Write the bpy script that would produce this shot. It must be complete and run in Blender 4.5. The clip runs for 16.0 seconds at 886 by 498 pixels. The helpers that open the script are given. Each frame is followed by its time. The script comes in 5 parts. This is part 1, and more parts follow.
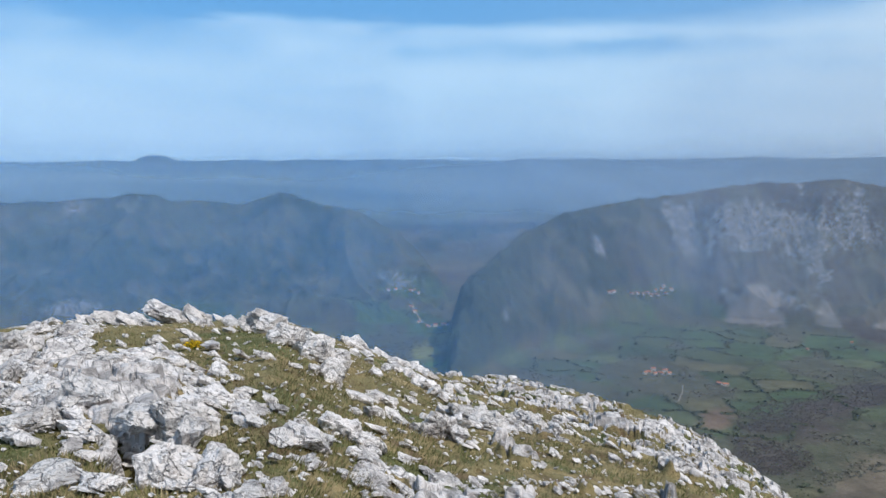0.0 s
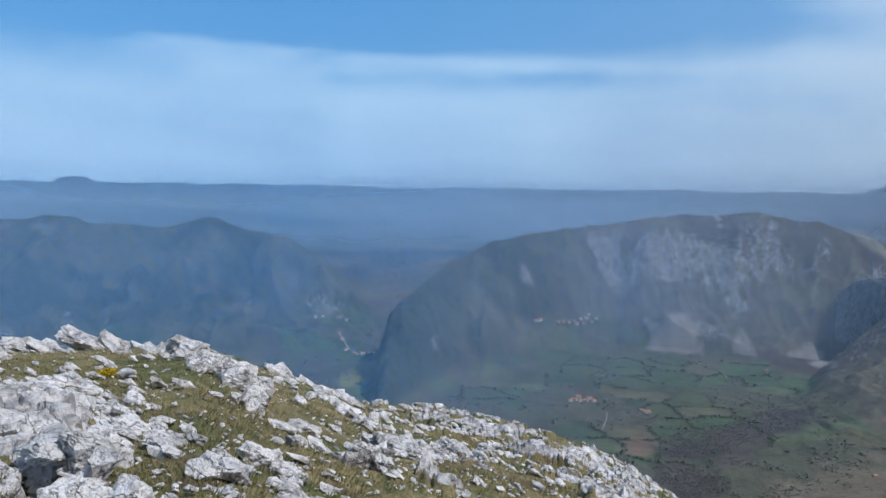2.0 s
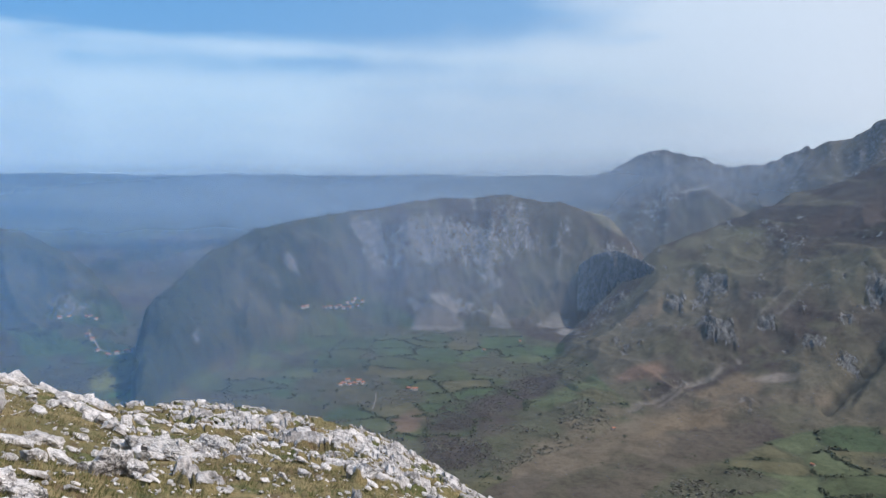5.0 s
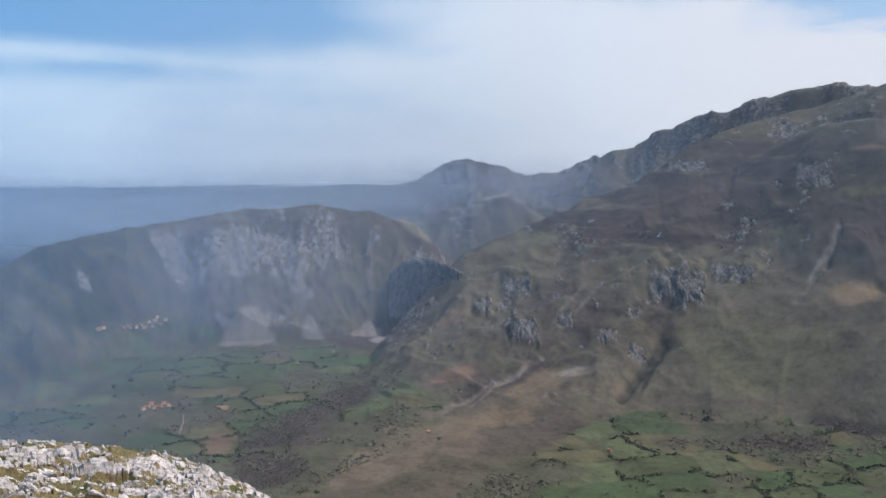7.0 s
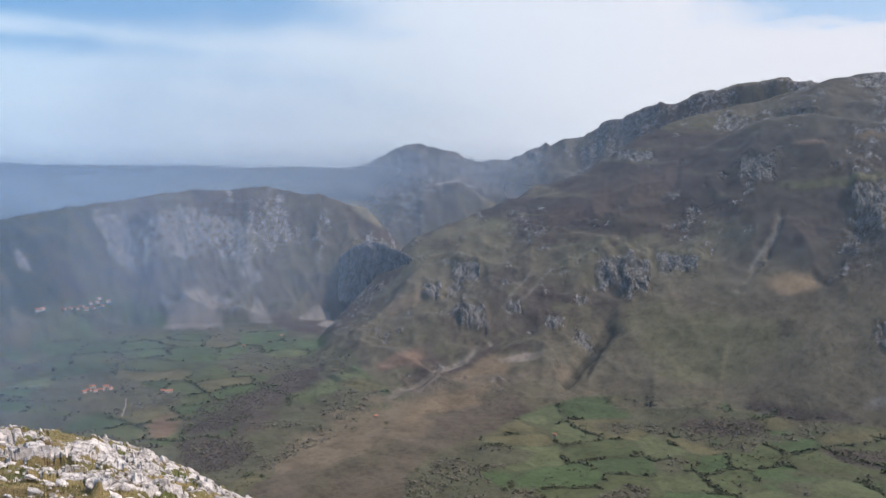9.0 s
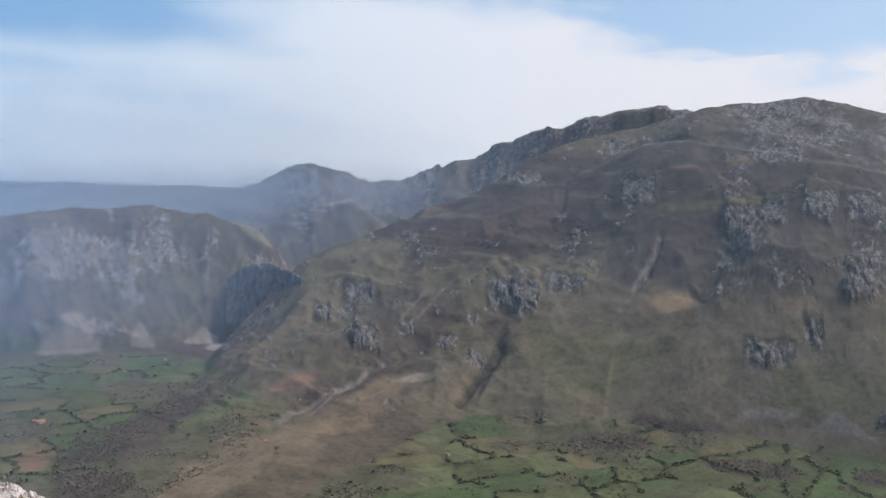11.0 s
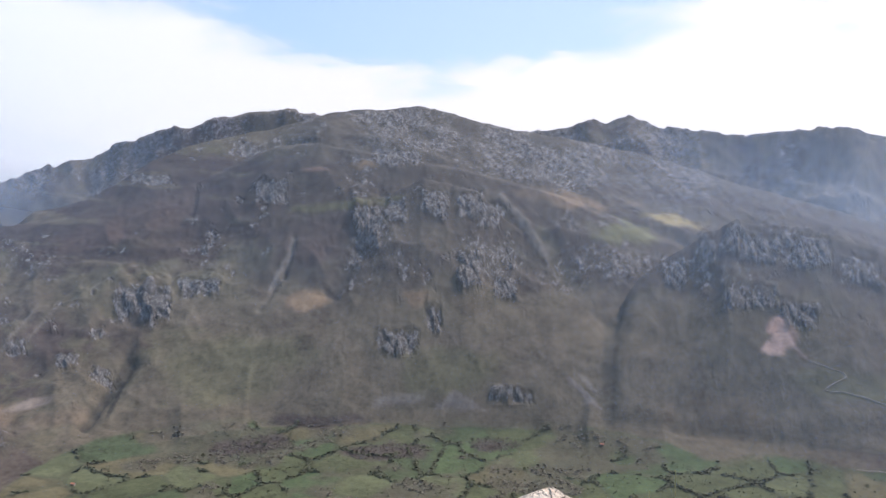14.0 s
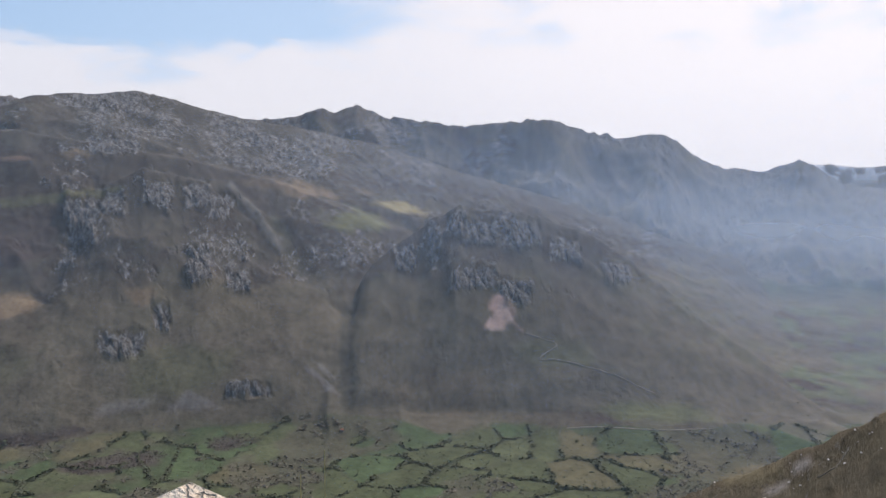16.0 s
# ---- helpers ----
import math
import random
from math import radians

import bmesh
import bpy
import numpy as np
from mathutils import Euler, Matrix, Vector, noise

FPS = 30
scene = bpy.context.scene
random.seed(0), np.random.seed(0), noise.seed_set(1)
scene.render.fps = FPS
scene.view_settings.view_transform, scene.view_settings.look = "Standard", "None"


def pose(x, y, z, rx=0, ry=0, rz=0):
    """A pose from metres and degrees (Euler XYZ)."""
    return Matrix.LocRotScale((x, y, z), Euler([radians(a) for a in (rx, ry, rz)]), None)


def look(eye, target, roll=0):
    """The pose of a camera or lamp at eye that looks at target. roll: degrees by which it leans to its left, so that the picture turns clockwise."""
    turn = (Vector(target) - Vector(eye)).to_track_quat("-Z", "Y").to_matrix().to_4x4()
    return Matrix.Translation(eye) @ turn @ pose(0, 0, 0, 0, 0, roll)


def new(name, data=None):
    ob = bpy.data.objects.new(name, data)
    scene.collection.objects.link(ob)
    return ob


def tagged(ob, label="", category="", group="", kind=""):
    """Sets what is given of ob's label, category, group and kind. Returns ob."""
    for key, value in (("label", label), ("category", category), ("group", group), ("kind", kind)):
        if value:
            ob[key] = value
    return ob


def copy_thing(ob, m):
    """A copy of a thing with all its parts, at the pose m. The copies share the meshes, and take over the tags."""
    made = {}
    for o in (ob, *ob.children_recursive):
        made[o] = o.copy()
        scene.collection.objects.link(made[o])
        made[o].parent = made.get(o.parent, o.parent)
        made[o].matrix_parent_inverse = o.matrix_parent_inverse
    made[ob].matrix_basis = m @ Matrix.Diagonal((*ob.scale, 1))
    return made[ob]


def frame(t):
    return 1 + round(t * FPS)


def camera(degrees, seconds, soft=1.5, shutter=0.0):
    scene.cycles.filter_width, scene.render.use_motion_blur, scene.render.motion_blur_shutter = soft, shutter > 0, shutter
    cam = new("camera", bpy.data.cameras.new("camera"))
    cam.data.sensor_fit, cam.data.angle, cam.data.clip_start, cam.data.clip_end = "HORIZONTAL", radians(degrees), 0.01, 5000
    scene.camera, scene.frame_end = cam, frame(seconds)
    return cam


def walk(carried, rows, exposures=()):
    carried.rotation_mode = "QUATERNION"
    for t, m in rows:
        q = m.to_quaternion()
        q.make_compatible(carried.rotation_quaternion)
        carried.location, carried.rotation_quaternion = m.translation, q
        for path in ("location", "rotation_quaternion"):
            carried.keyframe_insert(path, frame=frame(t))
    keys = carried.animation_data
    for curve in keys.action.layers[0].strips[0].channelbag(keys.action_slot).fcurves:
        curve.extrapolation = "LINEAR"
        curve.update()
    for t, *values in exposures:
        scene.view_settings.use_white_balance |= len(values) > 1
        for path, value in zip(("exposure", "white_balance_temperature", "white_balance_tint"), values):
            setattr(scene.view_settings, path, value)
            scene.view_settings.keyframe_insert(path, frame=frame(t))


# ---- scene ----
# ---------------------------------------------------------------- camera
cam = camera(57.65, 16.0, soft=1.45)
EYE = 1.65
ARM = 0.45  # the picture is taken at arm's length by somebody who turns on the spot
# seconds, heading, pitch, roll in degrees
ROWS = [
    (0, 0.00, -6.66, 0.24), (0.5, -0.60, -5.42, -0.40), (1, -2.13, -4.61, -0.53), (1.5, -3.46, -4.29, -0.45),
    (2, -4.96, -4.69, -0.93), (2.5, -7.62, -6.01, -0.29), (3, -9.95, -6.37, -0.43), (3.5, -13.49, -6.50, -0.46),
    (3.7, -15.04, -6.25, -0.76), (5.8, -27.87, -5.55, -0.01), (6, -30.02, -5.64, -0.13), (6.5, -32.34, -5.06, 0.42),
    (7, -35.24, -4.84, 0.21), (7.5, -36.05, -4.99, 0.11), (8, -37.60, -5.75, -0.29), (8.2, -37.84, -5.83, -0.72),
    (10.3, -41.84, -4.96, -0.84), (10.5, -42.89, -4.36, -0.95), (11, -46.28, -4.24, -1.65), (11.5, -49.36, -3.89, -2.70),
    (12, -55.15, -4.32, -2.49), (12.5, -58.89, -4.56, -1.89), (13, -65.15, -3.72, -2.05), (13.5, -69.33, -3.51, -2.15),
    (14, -71.92, -3.46, -1.22), (14.5, -77.78, -3.24, -1.39), (15, -83.77, -3.65, -0.71), (15.5, -88.33, -3.26, -0.70),
    (16, -90.80, -3.96, -0.40),
]


def stand(yaw):
    return -ARM * math.sin(radians(yaw)), ARM * (math.cos(radians(yaw)) - 1)


EXPOSURES = [(0.0, 0.10, 6100, 8), (0.6, -0.03, 5950, 8), (2.2, -0.10, 5800, 8), (3.7, 0.04, 5950, 8), (5.8, 0.10, 6500, 14), (8.2, 0.17, 6700, 15), (10.3, 0.27, 6950, 17), (11.0, 0.20, 6900, 16),
             (12.0, 0.36, 6900, 17), (12.5, 0.54, 6900, 22), (14.5, 0.50, 6750, 20), (15.0, 0.43, 6800, 19), (15.5, 0.19, 6900, 18), (16.0, 0.19, 6900, 18)]
walk(cam, [(t, pose(*stand(yaw), EYE, 90 + pitch, roll, yaw)) for t, yaw, pitch, roll in ROWS], EXPOSURES)

# ---------------------------------------------------------------- sun, sky
SUN_AZ, SUN_EL = 128.0, 53.0  # bearing clockwise from the first view, height
SUN_DIR = Vector((math.sin(radians(SUN_AZ)) * math.cos(radians(SUN_EL)), math.cos(radians(SUN_AZ)) * math.cos(radians(SUN_EL)), math.sin(radians(SUN_EL))))
sun = new("sun", bpy.data.lights.new("sun", "SUN"))
sun.data.energy, sun.data.angle, sun.data.color = 3.6, radians(0.6), (1.0, 0.95, 0.88)
sun.matrix_world = look(SUN_DIR * 100, (0, 0, 0))


def nodes_of(tree):
    tree.nodes.clear()

    def add(kind, **values):
        n = tree.nodes.new(kind)
        for k, v in values.items():
            if k.startswith("i_"):
                n.inputs[k[2:].replace("_", " ")].default_value = v
            elif k.startswith("n_"):
                n.inputs[int(k[2:])].default_value = v
            elif k == "attribute_name":
                n.attribute_name = v
        return n

    def link(a, b):
        tree.links.new(a, b)

    def calc(op, a, b=None, c=None):
        n = tree.nodes.new("ShaderNodeMath")
        n.operation = op
        for i, v in enumerate((a, b, c)):
            if v is None:
                continue
            if isinstance(v, (int, float)):
                n.inputs[i].default_value = v
            else:
                tree.links.new(v, n.inputs[i])
        return n.outputs[0]

    def mix(fac, a, b, blend="MIX"):
        n = tree.nodes.new("ShaderNodeMix")
        n.data_type, n.blend_type = "RGBA", blend
        for i, v in ((0, fac), (6, a), (7, b)):
            if isinstance(v, (int, float)):
                n.inputs[i].default_value = v
            elif isinstance(v, tuple):
                n.inputs[i].default_value = (*v, 1)
            else:
                tree.links.new(v, n.inputs[i])
        return n.outputs[2]

    def ramp(v, lo, hi, smooth=True):
        n = tree.nodes.new("ShaderNodeMapRange")
        n.interpolation_type = "SMOOTHSTEP" if smooth else "LINEAR"
        tree.links.new(v, n.inputs[0])
        n.inputs[1].default_value, n.inputs[2].default_value = lo, hi
        return n.outputs[0]

    return add, link, calc, mix, ramp


world = bpy.data.worlds.new("sky")
scene.world = world
world.use_nodes = True
add, link, calc, mix, ramp = nodes_of(world.node_tree)
sky = add("ShaderNodeTexSky")
sky.sky_type, sky.sun_disc = "NISHITA", False
sky.sun_elevation, sky.sun_rotation, sky.altitude = radians(SUN_EL), radians(SUN_AZ), 900
sky.air_density, sky.dust_density, sky.ozone_density = 1.0, 0.6, 3.0
coord = add("ShaderNodeTexCoord")
sep = add("ShaderNodeSeparateXYZ")
link(coord.outputs["Generated"], sep.inputs[0])
el = calc("MULTIPLY", calc("ARCSINE", sep.outputs[2]), 57.2958)
az = calc("MULTIPLY", calc("ARCTAN2", sep.outputs[0], sep.outputs[1]), 57.2958)
# long streaks of cirrus: stretched sideways
flat = add("ShaderNodeCombineXYZ")
link(calc("MULTIPLY", az, 0.035), flat.inputs[0])
link(calc("ADD", calc("MULTIPLY", el, 0.24), calc("MULTIPLY", az, 0.010)), flat.inputs[1])
streak = add("ShaderNodeTexNoise", i_Scale=1.0, i_Detail=5.0, i_Roughness=0.45, i_Distortion=0.5)
link(flat.outputs[0], streak.inputs["Vector"])
puff = add("ShaderNodeTexNoise", i_Scale=3.4, i_Detail=6.0, i_Roughness=0.55, i_Distortion=0.5)
link(flat.outputs[0], puff.inputs["Vector"])
wisp = calc("ADD", calc("MULTIPLY", streak.outputs[0], 0.7), calc("MULTIPLY", puff.outputs[0], 0.3))


def blob(a, wide, e, tall, lean=0.0):
    """A soft patch of the sky about bearing a and height e."""
    aside = calc("SUBTRACT", az, a)
    up = calc("ADD", calc("SUBTRACT", calc("SUBTRACT", el, e), calc("MULTIPLY", aside, lean)), calc("MULTIPLY", calc("SUBTRACT", puff.outputs[0], 0.5), tall * 2.2))
    p, q = calc("DIVIDE", aside, wide), calc("DIVIDE", up, tall)
    return calc("EXPONENT", calc("MULTIPLY", calc("ADD", calc("MULTIPLY", p, p), calc("MULTIPLY", q, q)), -1.0))


# the veil of cloud is thick low down and towards the sun, open overhead away from it
low = calc("SUBTRACT", 1.0, ramp(el, 6.5, 11.5))
sunward = ramp(az, -12.0, 105.0)
clear = calc("ADD", calc("MULTIPLY", blob(0, 31, 12.4, 3.0), 0.55), calc("MULTIPLY", blob(72, 13, 13.6, 4.0, 0.02), 0.74))
clear = calc("ADD", clear, calc("MULTIPLY", blob(9, 15, 7.0, 0.7, 0.02), 0.15))
clear = calc("SUBTRACT", clear, calc("MULTIPLY", blob(8, 19, 8.3, 0.45, -0.03), 0.13))
clear = calc("SUBTRACT", clear, calc("MULTIPLY", blob(40, 16, 10.5, 2.6, -0.12), 0.16))
tuft_at = add("ShaderNodeCombineXYZ")
link(calc("MULTIPLY", az, 0.16), tuft_at.inputs[0])
link(calc("SUBTRACT", calc("MULTIPLY", el, 0.42), calc("MULTIPLY", az, 0.03)), tuft_at.inputs[1])
tufts = add("ShaderNodeTexNoise", i_Scale=1.0, i_Detail=5.0, i_Roughness=0.55, i_Distortion=0.6)
link(tuft_at.outputs[0], tufts.inputs["Vector"])
wisp = calc("ADD", wisp, calc("MULTIPLY", calc("SUBTRACT", tufts.outputs[0], 0.5), calc("ADD", 0.22, calc("MULTIPLY", ramp(az, 40.0, 62.0), 0.75))))
cover = calc("SUBTRACT", calc("ADD", calc("ADD", calc("MULTIPLY", low, 0.16), calc("MULTIPLY", sunward, 0.26)), wisp), clear)
cloud = ramp(cover, 0.36, 0.78)
cloud_tint = mix(ramp(az, 0.0, 72.0), (5.8, 7.7, 9.3), mix(ramp(az, 70.0, 118.0), (7.5, 7.8, 8.3), (9.2, 9.2, 9.4)))
haze = calc("MULTIPLY", calc("SUBTRACT", 1.0, ramp(el, -1.0, 10.0)), calc("SUBTRACT", 1.0, calc("MULTIPLY", sunward, 0.4)))
base = mix(calc("MULTIPLY", haze, 0.85), mix(0.6, sky.outputs[0], mix(sunward, (1.0, 3.9, 7.8), (5.6, 7.6, 9.6))), mix(ramp(az, 0.0, 40.0), (5.4, 7.4, 9.0), (7.5, 8.5, 9.5)))
tint = mix(calc("MULTIPLY", cloud, 0.85), base, cloud_tint)
back = add("ShaderNodeBackground", i_Strength=0.10)
link(tint, back.inputs["Color"])
link(back.outputs[0], add("ShaderNodeOutputWorld").inputs[0])

# ---------------------------------------------------------------- materials
def material(name):
    m = bpy.data.materials.new(name)
    m.use_nodes = True
    return m, nodes_of(m.node_tree)


def finish(tools, colour, rough, height=None, bump=0.3, dist=0.05, spec=0.3):
    add, link, calc, mix, ramp = tools
    b = add("ShaderNodeBsdfPrincipled")
    b.inputs["Specular IOR Level"].default_value = spec
    for sock, v in (("Base Color", colour), ("Roughness", rough)):
        if isinstance(v, tuple):
            b.inputs[sock].default_value = (*v, 1)
        elif isinstance(v, float):
            b.inputs[sock].default_value = v
        else:
            link(v, b.inputs[sock])
    if height is not None:
        n = add("ShaderNodeBump", i_Strength=bump, i_Distance=dist)
        link(height, n.inputs["Height"])
        link(n.outputs[0], b.inputs["Normal"])
    link(b.outputs[0], add("ShaderNodeOutputMaterial").inputs[0])
    return b


def grain(tools, vec, scale, detail=5.0, rough=0.6, distortion=0.0):
    add, link, calc, mix, ramp = tools
    n = add("ShaderNodeTexNoise", i_Scale=scale, i_Detail=detail, i_Roughness=rough, i_Distortion=distortion)
    link(vec, n.inputs["Vector"])
    return n.outputs[0]


def limestone_material(name, white, dark):
    m, tools = material(name)
    add, link, calc, mix, ramp = tools
    pos = add("ShaderNodeNewGeometry").outputs["Position"]
    big = grain(tools, pos, 1.7, 6.0, 0.62, 0.5)
    fine = grain(tools, pos, 11.0, 6.0, 0.7)
    lichen = grain(tools, pos, 5.0, 5.0, 0.7, 1.0)
    seam = grain(tools, pos, 3.2, 4.0, 0.55, 1.6)
    seam = calc("ABSOLUTE", calc("SUBTRACT", seam, 0.5))
    split = ramp(seam, 0.0, 0.022)
    pit = grain(tools, pos, 26.0, 3.0, 0.6)
    flute = add("ShaderNodeTexVoronoi", i_Scale=1.6)
    flute.feature = "DISTANCE_TO_EDGE"
    warp = add("ShaderNodeVectorMath")
    warp.operation = "ADD"
    shift = add("ShaderNodeTexNoise", i_Scale=2.5, i_Detail=4.0)
    link(pos, shift.inputs["Vector"]), link(pos, warp.inputs[0]), link(shift.outputs["Color"], warp.inputs[1])
    link(warp.outputs[0], flute.inputs["Vector"])
    joint = ramp(flute.outputs["Distance"], 0.0, 0.03)
    c = mix(ramp(big, 0.30, 0.56), dark, white)
    c = mix(calc("MULTIPLY", ramp(lichen, 0.54, 0.68), 0.55), c, (0.17, 0.165, 0.155))
    c = mix(calc("MULTIPLY", ramp(fine, 0.60, 0.72), 0.45), c, (0.10, 0.098, 0.095))
    c = mix(calc("MULTIPLY", ramp(pit, 0.62, 0.70), 0.75), c, (0.05, 0.048, 0.046))
    c = mix(calc("MULTIPLY", calc("SUBTRACT", 1.0, split), 0.22), c, (0.10, 0.095, 0.09))
    c = mix(calc("MULTIPLY", calc("SUBTRACT", 1.0, joint), 0.45), c, (0.07, 0.066, 0.06))
    tone = add("ShaderNodeObjectInfo").outputs["Random"]
    c = mix(calc("MULTIPLY", tone, 0.35), c, (0.34, 0.315, 0.29))
    h = calc("ADD", calc("ADD", calc("MULTIPLY", big, 0.6), calc("MULTIPLY", fine, 0.45)), calc("ADD", calc("MULTIPLY", split, 0.14), calc("MULTIPLY", joint, 0.30)))
    finish(tools, c, 0.92, h, 1.0, 0.15, 0.12)
    return m


def plain_material(name, a, b, scale, rough=0.9, bump=0.3, dist=0.05):
    m, tools = material(name)
    add, link, calc, mix, ramp = tools
    pos = add("ShaderNodeNewGeometry").outputs["Position"]
    n1, n2 = grain(tools, pos, scale), grain(tools, pos, scale * 6)
    c = mix(ramp(calc("ADD", calc("MULTIPLY", n1, 0.6), calc("MULTIPLY", n2, 0.4)), 0.35, 0.65), a, b)
    tone = add("ShaderNodeObjectInfo").outputs["Random"]
    c = mix(calc("MULTIPLY", tone, 0.2), c, tuple(0.5 * v for v in a))
    finish(tools, c, rough, n2, bump, dist, 0.2)
    return m


def island_material(name, a, b, rough=0.9):
    m, tools = material(name)
    add, link, calc, mix, ramp = tools
    geo = add("ShaderNodeNewGeometry")
    c = mix(geo.outputs["Random Per Island"], a, b)
    n1 = grain(tools, geo.outputs["Position"], 0.6)
    c = mix(ramp(n1, 0.3, 0.7), c, tuple(0.6 * (p + q) / 2 for p, q in zip(a, b)))
    finish(tools, c, rough, spec=0.15)
    return m


ROCK = limestone_material("limestone", (0.76, 0.70, 0.675), (0.34, 0.31, 0.305))
# limestone for one rock, with the warm sunlight on it put into the colour
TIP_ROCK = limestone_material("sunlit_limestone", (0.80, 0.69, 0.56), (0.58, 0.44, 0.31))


def terrain_material():
    """Land cover by the ground's own colour attribute, with two scales of mottling and relief."""
    m, tools = material("far_land")
    add, link, calc, mix, ramp = tools
    pos = add("ShaderNodeNewGeometry").outputs["Position"]
    cover = add("ShaderNodeAttribute", attribute_name="cover").outputs["Color"]
    rock = add("ShaderNodeAttribute", attribute_name="rock").outputs["Fac"]
    n1 = grain(tools, pos, 0.018, 6.0, 0.65)
    n2 = grain(tools, pos, 0.09, 5.0, 0.7)
    # rock is grooved down the slopes that face the summit
    xyz, stretched = add("ShaderNodeSeparateXYZ"), add("ShaderNodeCombineXYZ")
    link(pos, xyz.inputs[0])
    link(calc("MULTIPLY", calc("ARCTAN2", xyz.outputs[0], xyz.outputs[1]), 2300.0), stretched.inputs[0])
    away = calc("SQRT", calc("ADD", calc("MULTIPLY", xyz.outputs[0], xyz.outputs[0]), calc("MULTIPLY", xyz.outputs[1], xyz.outputs[1])))
    link(calc("MULTIPLY", away, 0.5), stretched.inputs[1])
    link(calc("MULTIPLY", xyz.outputs[2], 0.55), stretched.inputs[2])
    n3 = grain(tools, stretched.outputs[0], 0.085, 7.0, 0.78, 0.9)
    shade = calc("ADD", calc("MULTIPLY", ramp(n1, 0.33, 0.67, False), 0.45), calc("MULTIPLY", ramp(n2, 0.32, 0.68, False), 0.45))
    tone = add("ShaderNodeCombineXYZ")
    for i in range(3):
        link(calc("ADD", shade, 0.52), tone.inputs[i])
    soil = mix(1.0, cover, tone.outputs[0], "MULTIPLY")
    n4 = grain(tools, pos, 0.30, 3.0, 0.7)
    soil = mix(calc("MULTIPLY", ramp(n4, 0.58, 0.70), 0.22), soil, (0.035, 0.035, 0.025))
    soil = mix(calc("MULTIPLY", ramp(n4, 0.40, 0.30), 0.15), soil, (0.26, 0.24, 0.20))
    bush = ramp(n2, 0.56, 0.66)
    soil = mix(calc("MULTIPLY", bush, 0.35), soil, (0.045, 0.045, 0.03))
    stone = mix(ramp(n3, 0.40, 0.64), (0.062, 0.059, 0.056), (0.21, 0.20, 0.19))
    pale = add("ShaderNodeAttribute", attribute_name="pale").outputs["Fac"]
    stone = mix(pale, stone, mix(ramp(n3, 0.36, 0.66), (0.095, 0.090, 0.093), (0.265, 0.25, 0.25)))
    where = calc("MULTIPLY", ramp(calc("ADD", rock, calc("MULTIPLY", calc("SUBTRACT", n3, 0.5), 1.5)), 0.36, 0.66), 0.9)
    c = mix(where, soil, stone)
    h = calc("ADD", calc("ADD", calc("MULTIPLY", n4, 0.08), calc("MULTIPLY", n2, calc("ADD", 0.28, rock))), calc("MULTIPLY", n3, calc("MULTIPLY", rock, 2.0)))
    finish(tools, c, 0.95, h, 0.8, 7.0, 0.1)
    return m


def turf_material():
    """Short mountain turf, olive and straw, with bare limestone where the ground says so."""
    m, tools = material("turf")
    add, link, calc, mix, ramp = tools
    pos = add("ShaderNodeNewGeometry").outputs["Position"]
    rock = add("ShaderNodeAttribute", attribute_name="rock").outputs["Fac"]
    patch = grain(tools, pos, 0.35, 5.0, 0.6, 0.4)
    tuft = grain(tools, pos, 3.5, 5.0, 0.7)
    blade = grain(tools, pos, 22.0, 4.0, 0.7)
    c = mix(ramp(patch, 0.36, 0.64), (0.150, 0.128, 0.058), (0.290, 0.215, 0.110))
    meadow = grain(tools, pos, 0.34, 4.0, 0.55)
    c = mix(calc("MULTIPLY", ramp(meadow, 0.49, 0.60), 0.85), c, (0.072, 0.090, 0.032))
    c = mix(calc("MULTIPLY", ramp(tuft, 0.48, 0.64), 0.65), c, (0.080, 0.080, 0.032))
    c = mix(calc("MULTIPLY", ramp(blade, 0.54, 0.68), 0.75), c, (0.32, 0.255, 0.145))
    c = mix(calc("MULTIPLY", ramp(blade, 0.46, 0.36), 0.6), c, (0.045, 0.042, 0.018))
    soil = grain(tools, pos, 0.75, 5.0, 0.7)
    c = mix(calc("MULTIPLY", ramp(soil, 0.53, 0.66), 0.8), c, (0.12, 0.078, 0.048))
    big = grain(tools, pos, 2.2, 6.0, 0.7, 0.8)
    stone = mix(ramp(big, 0.36, 0.60), (0.22, 0.20, 0.19), (0.60, 0.55, 0.53))
    stone = mix(calc("MULTIPLY", ramp(tuft, 0.58, 0.68), 0.5), stone, (0.12, 0.115, 0.10))
    where = ramp(calc("ADD", rock, calc("MULTIPLY", calc("SUBTRACT", tuft, 0.5), 1.2)), 0.46, 0.56)
    c = mix(where, c, stone)
    h = calc("ADD", calc("MULTIPLY", tuft, 0.5), calc("ADD", calc("MULTIPLY", blade, 0.35), calc("MULTIPLY", calc("MULTIPLY", big, where), 1.2)))
    finish(tools, c, 0.95, h, 0.9, 0.10, 0.1)
    return m


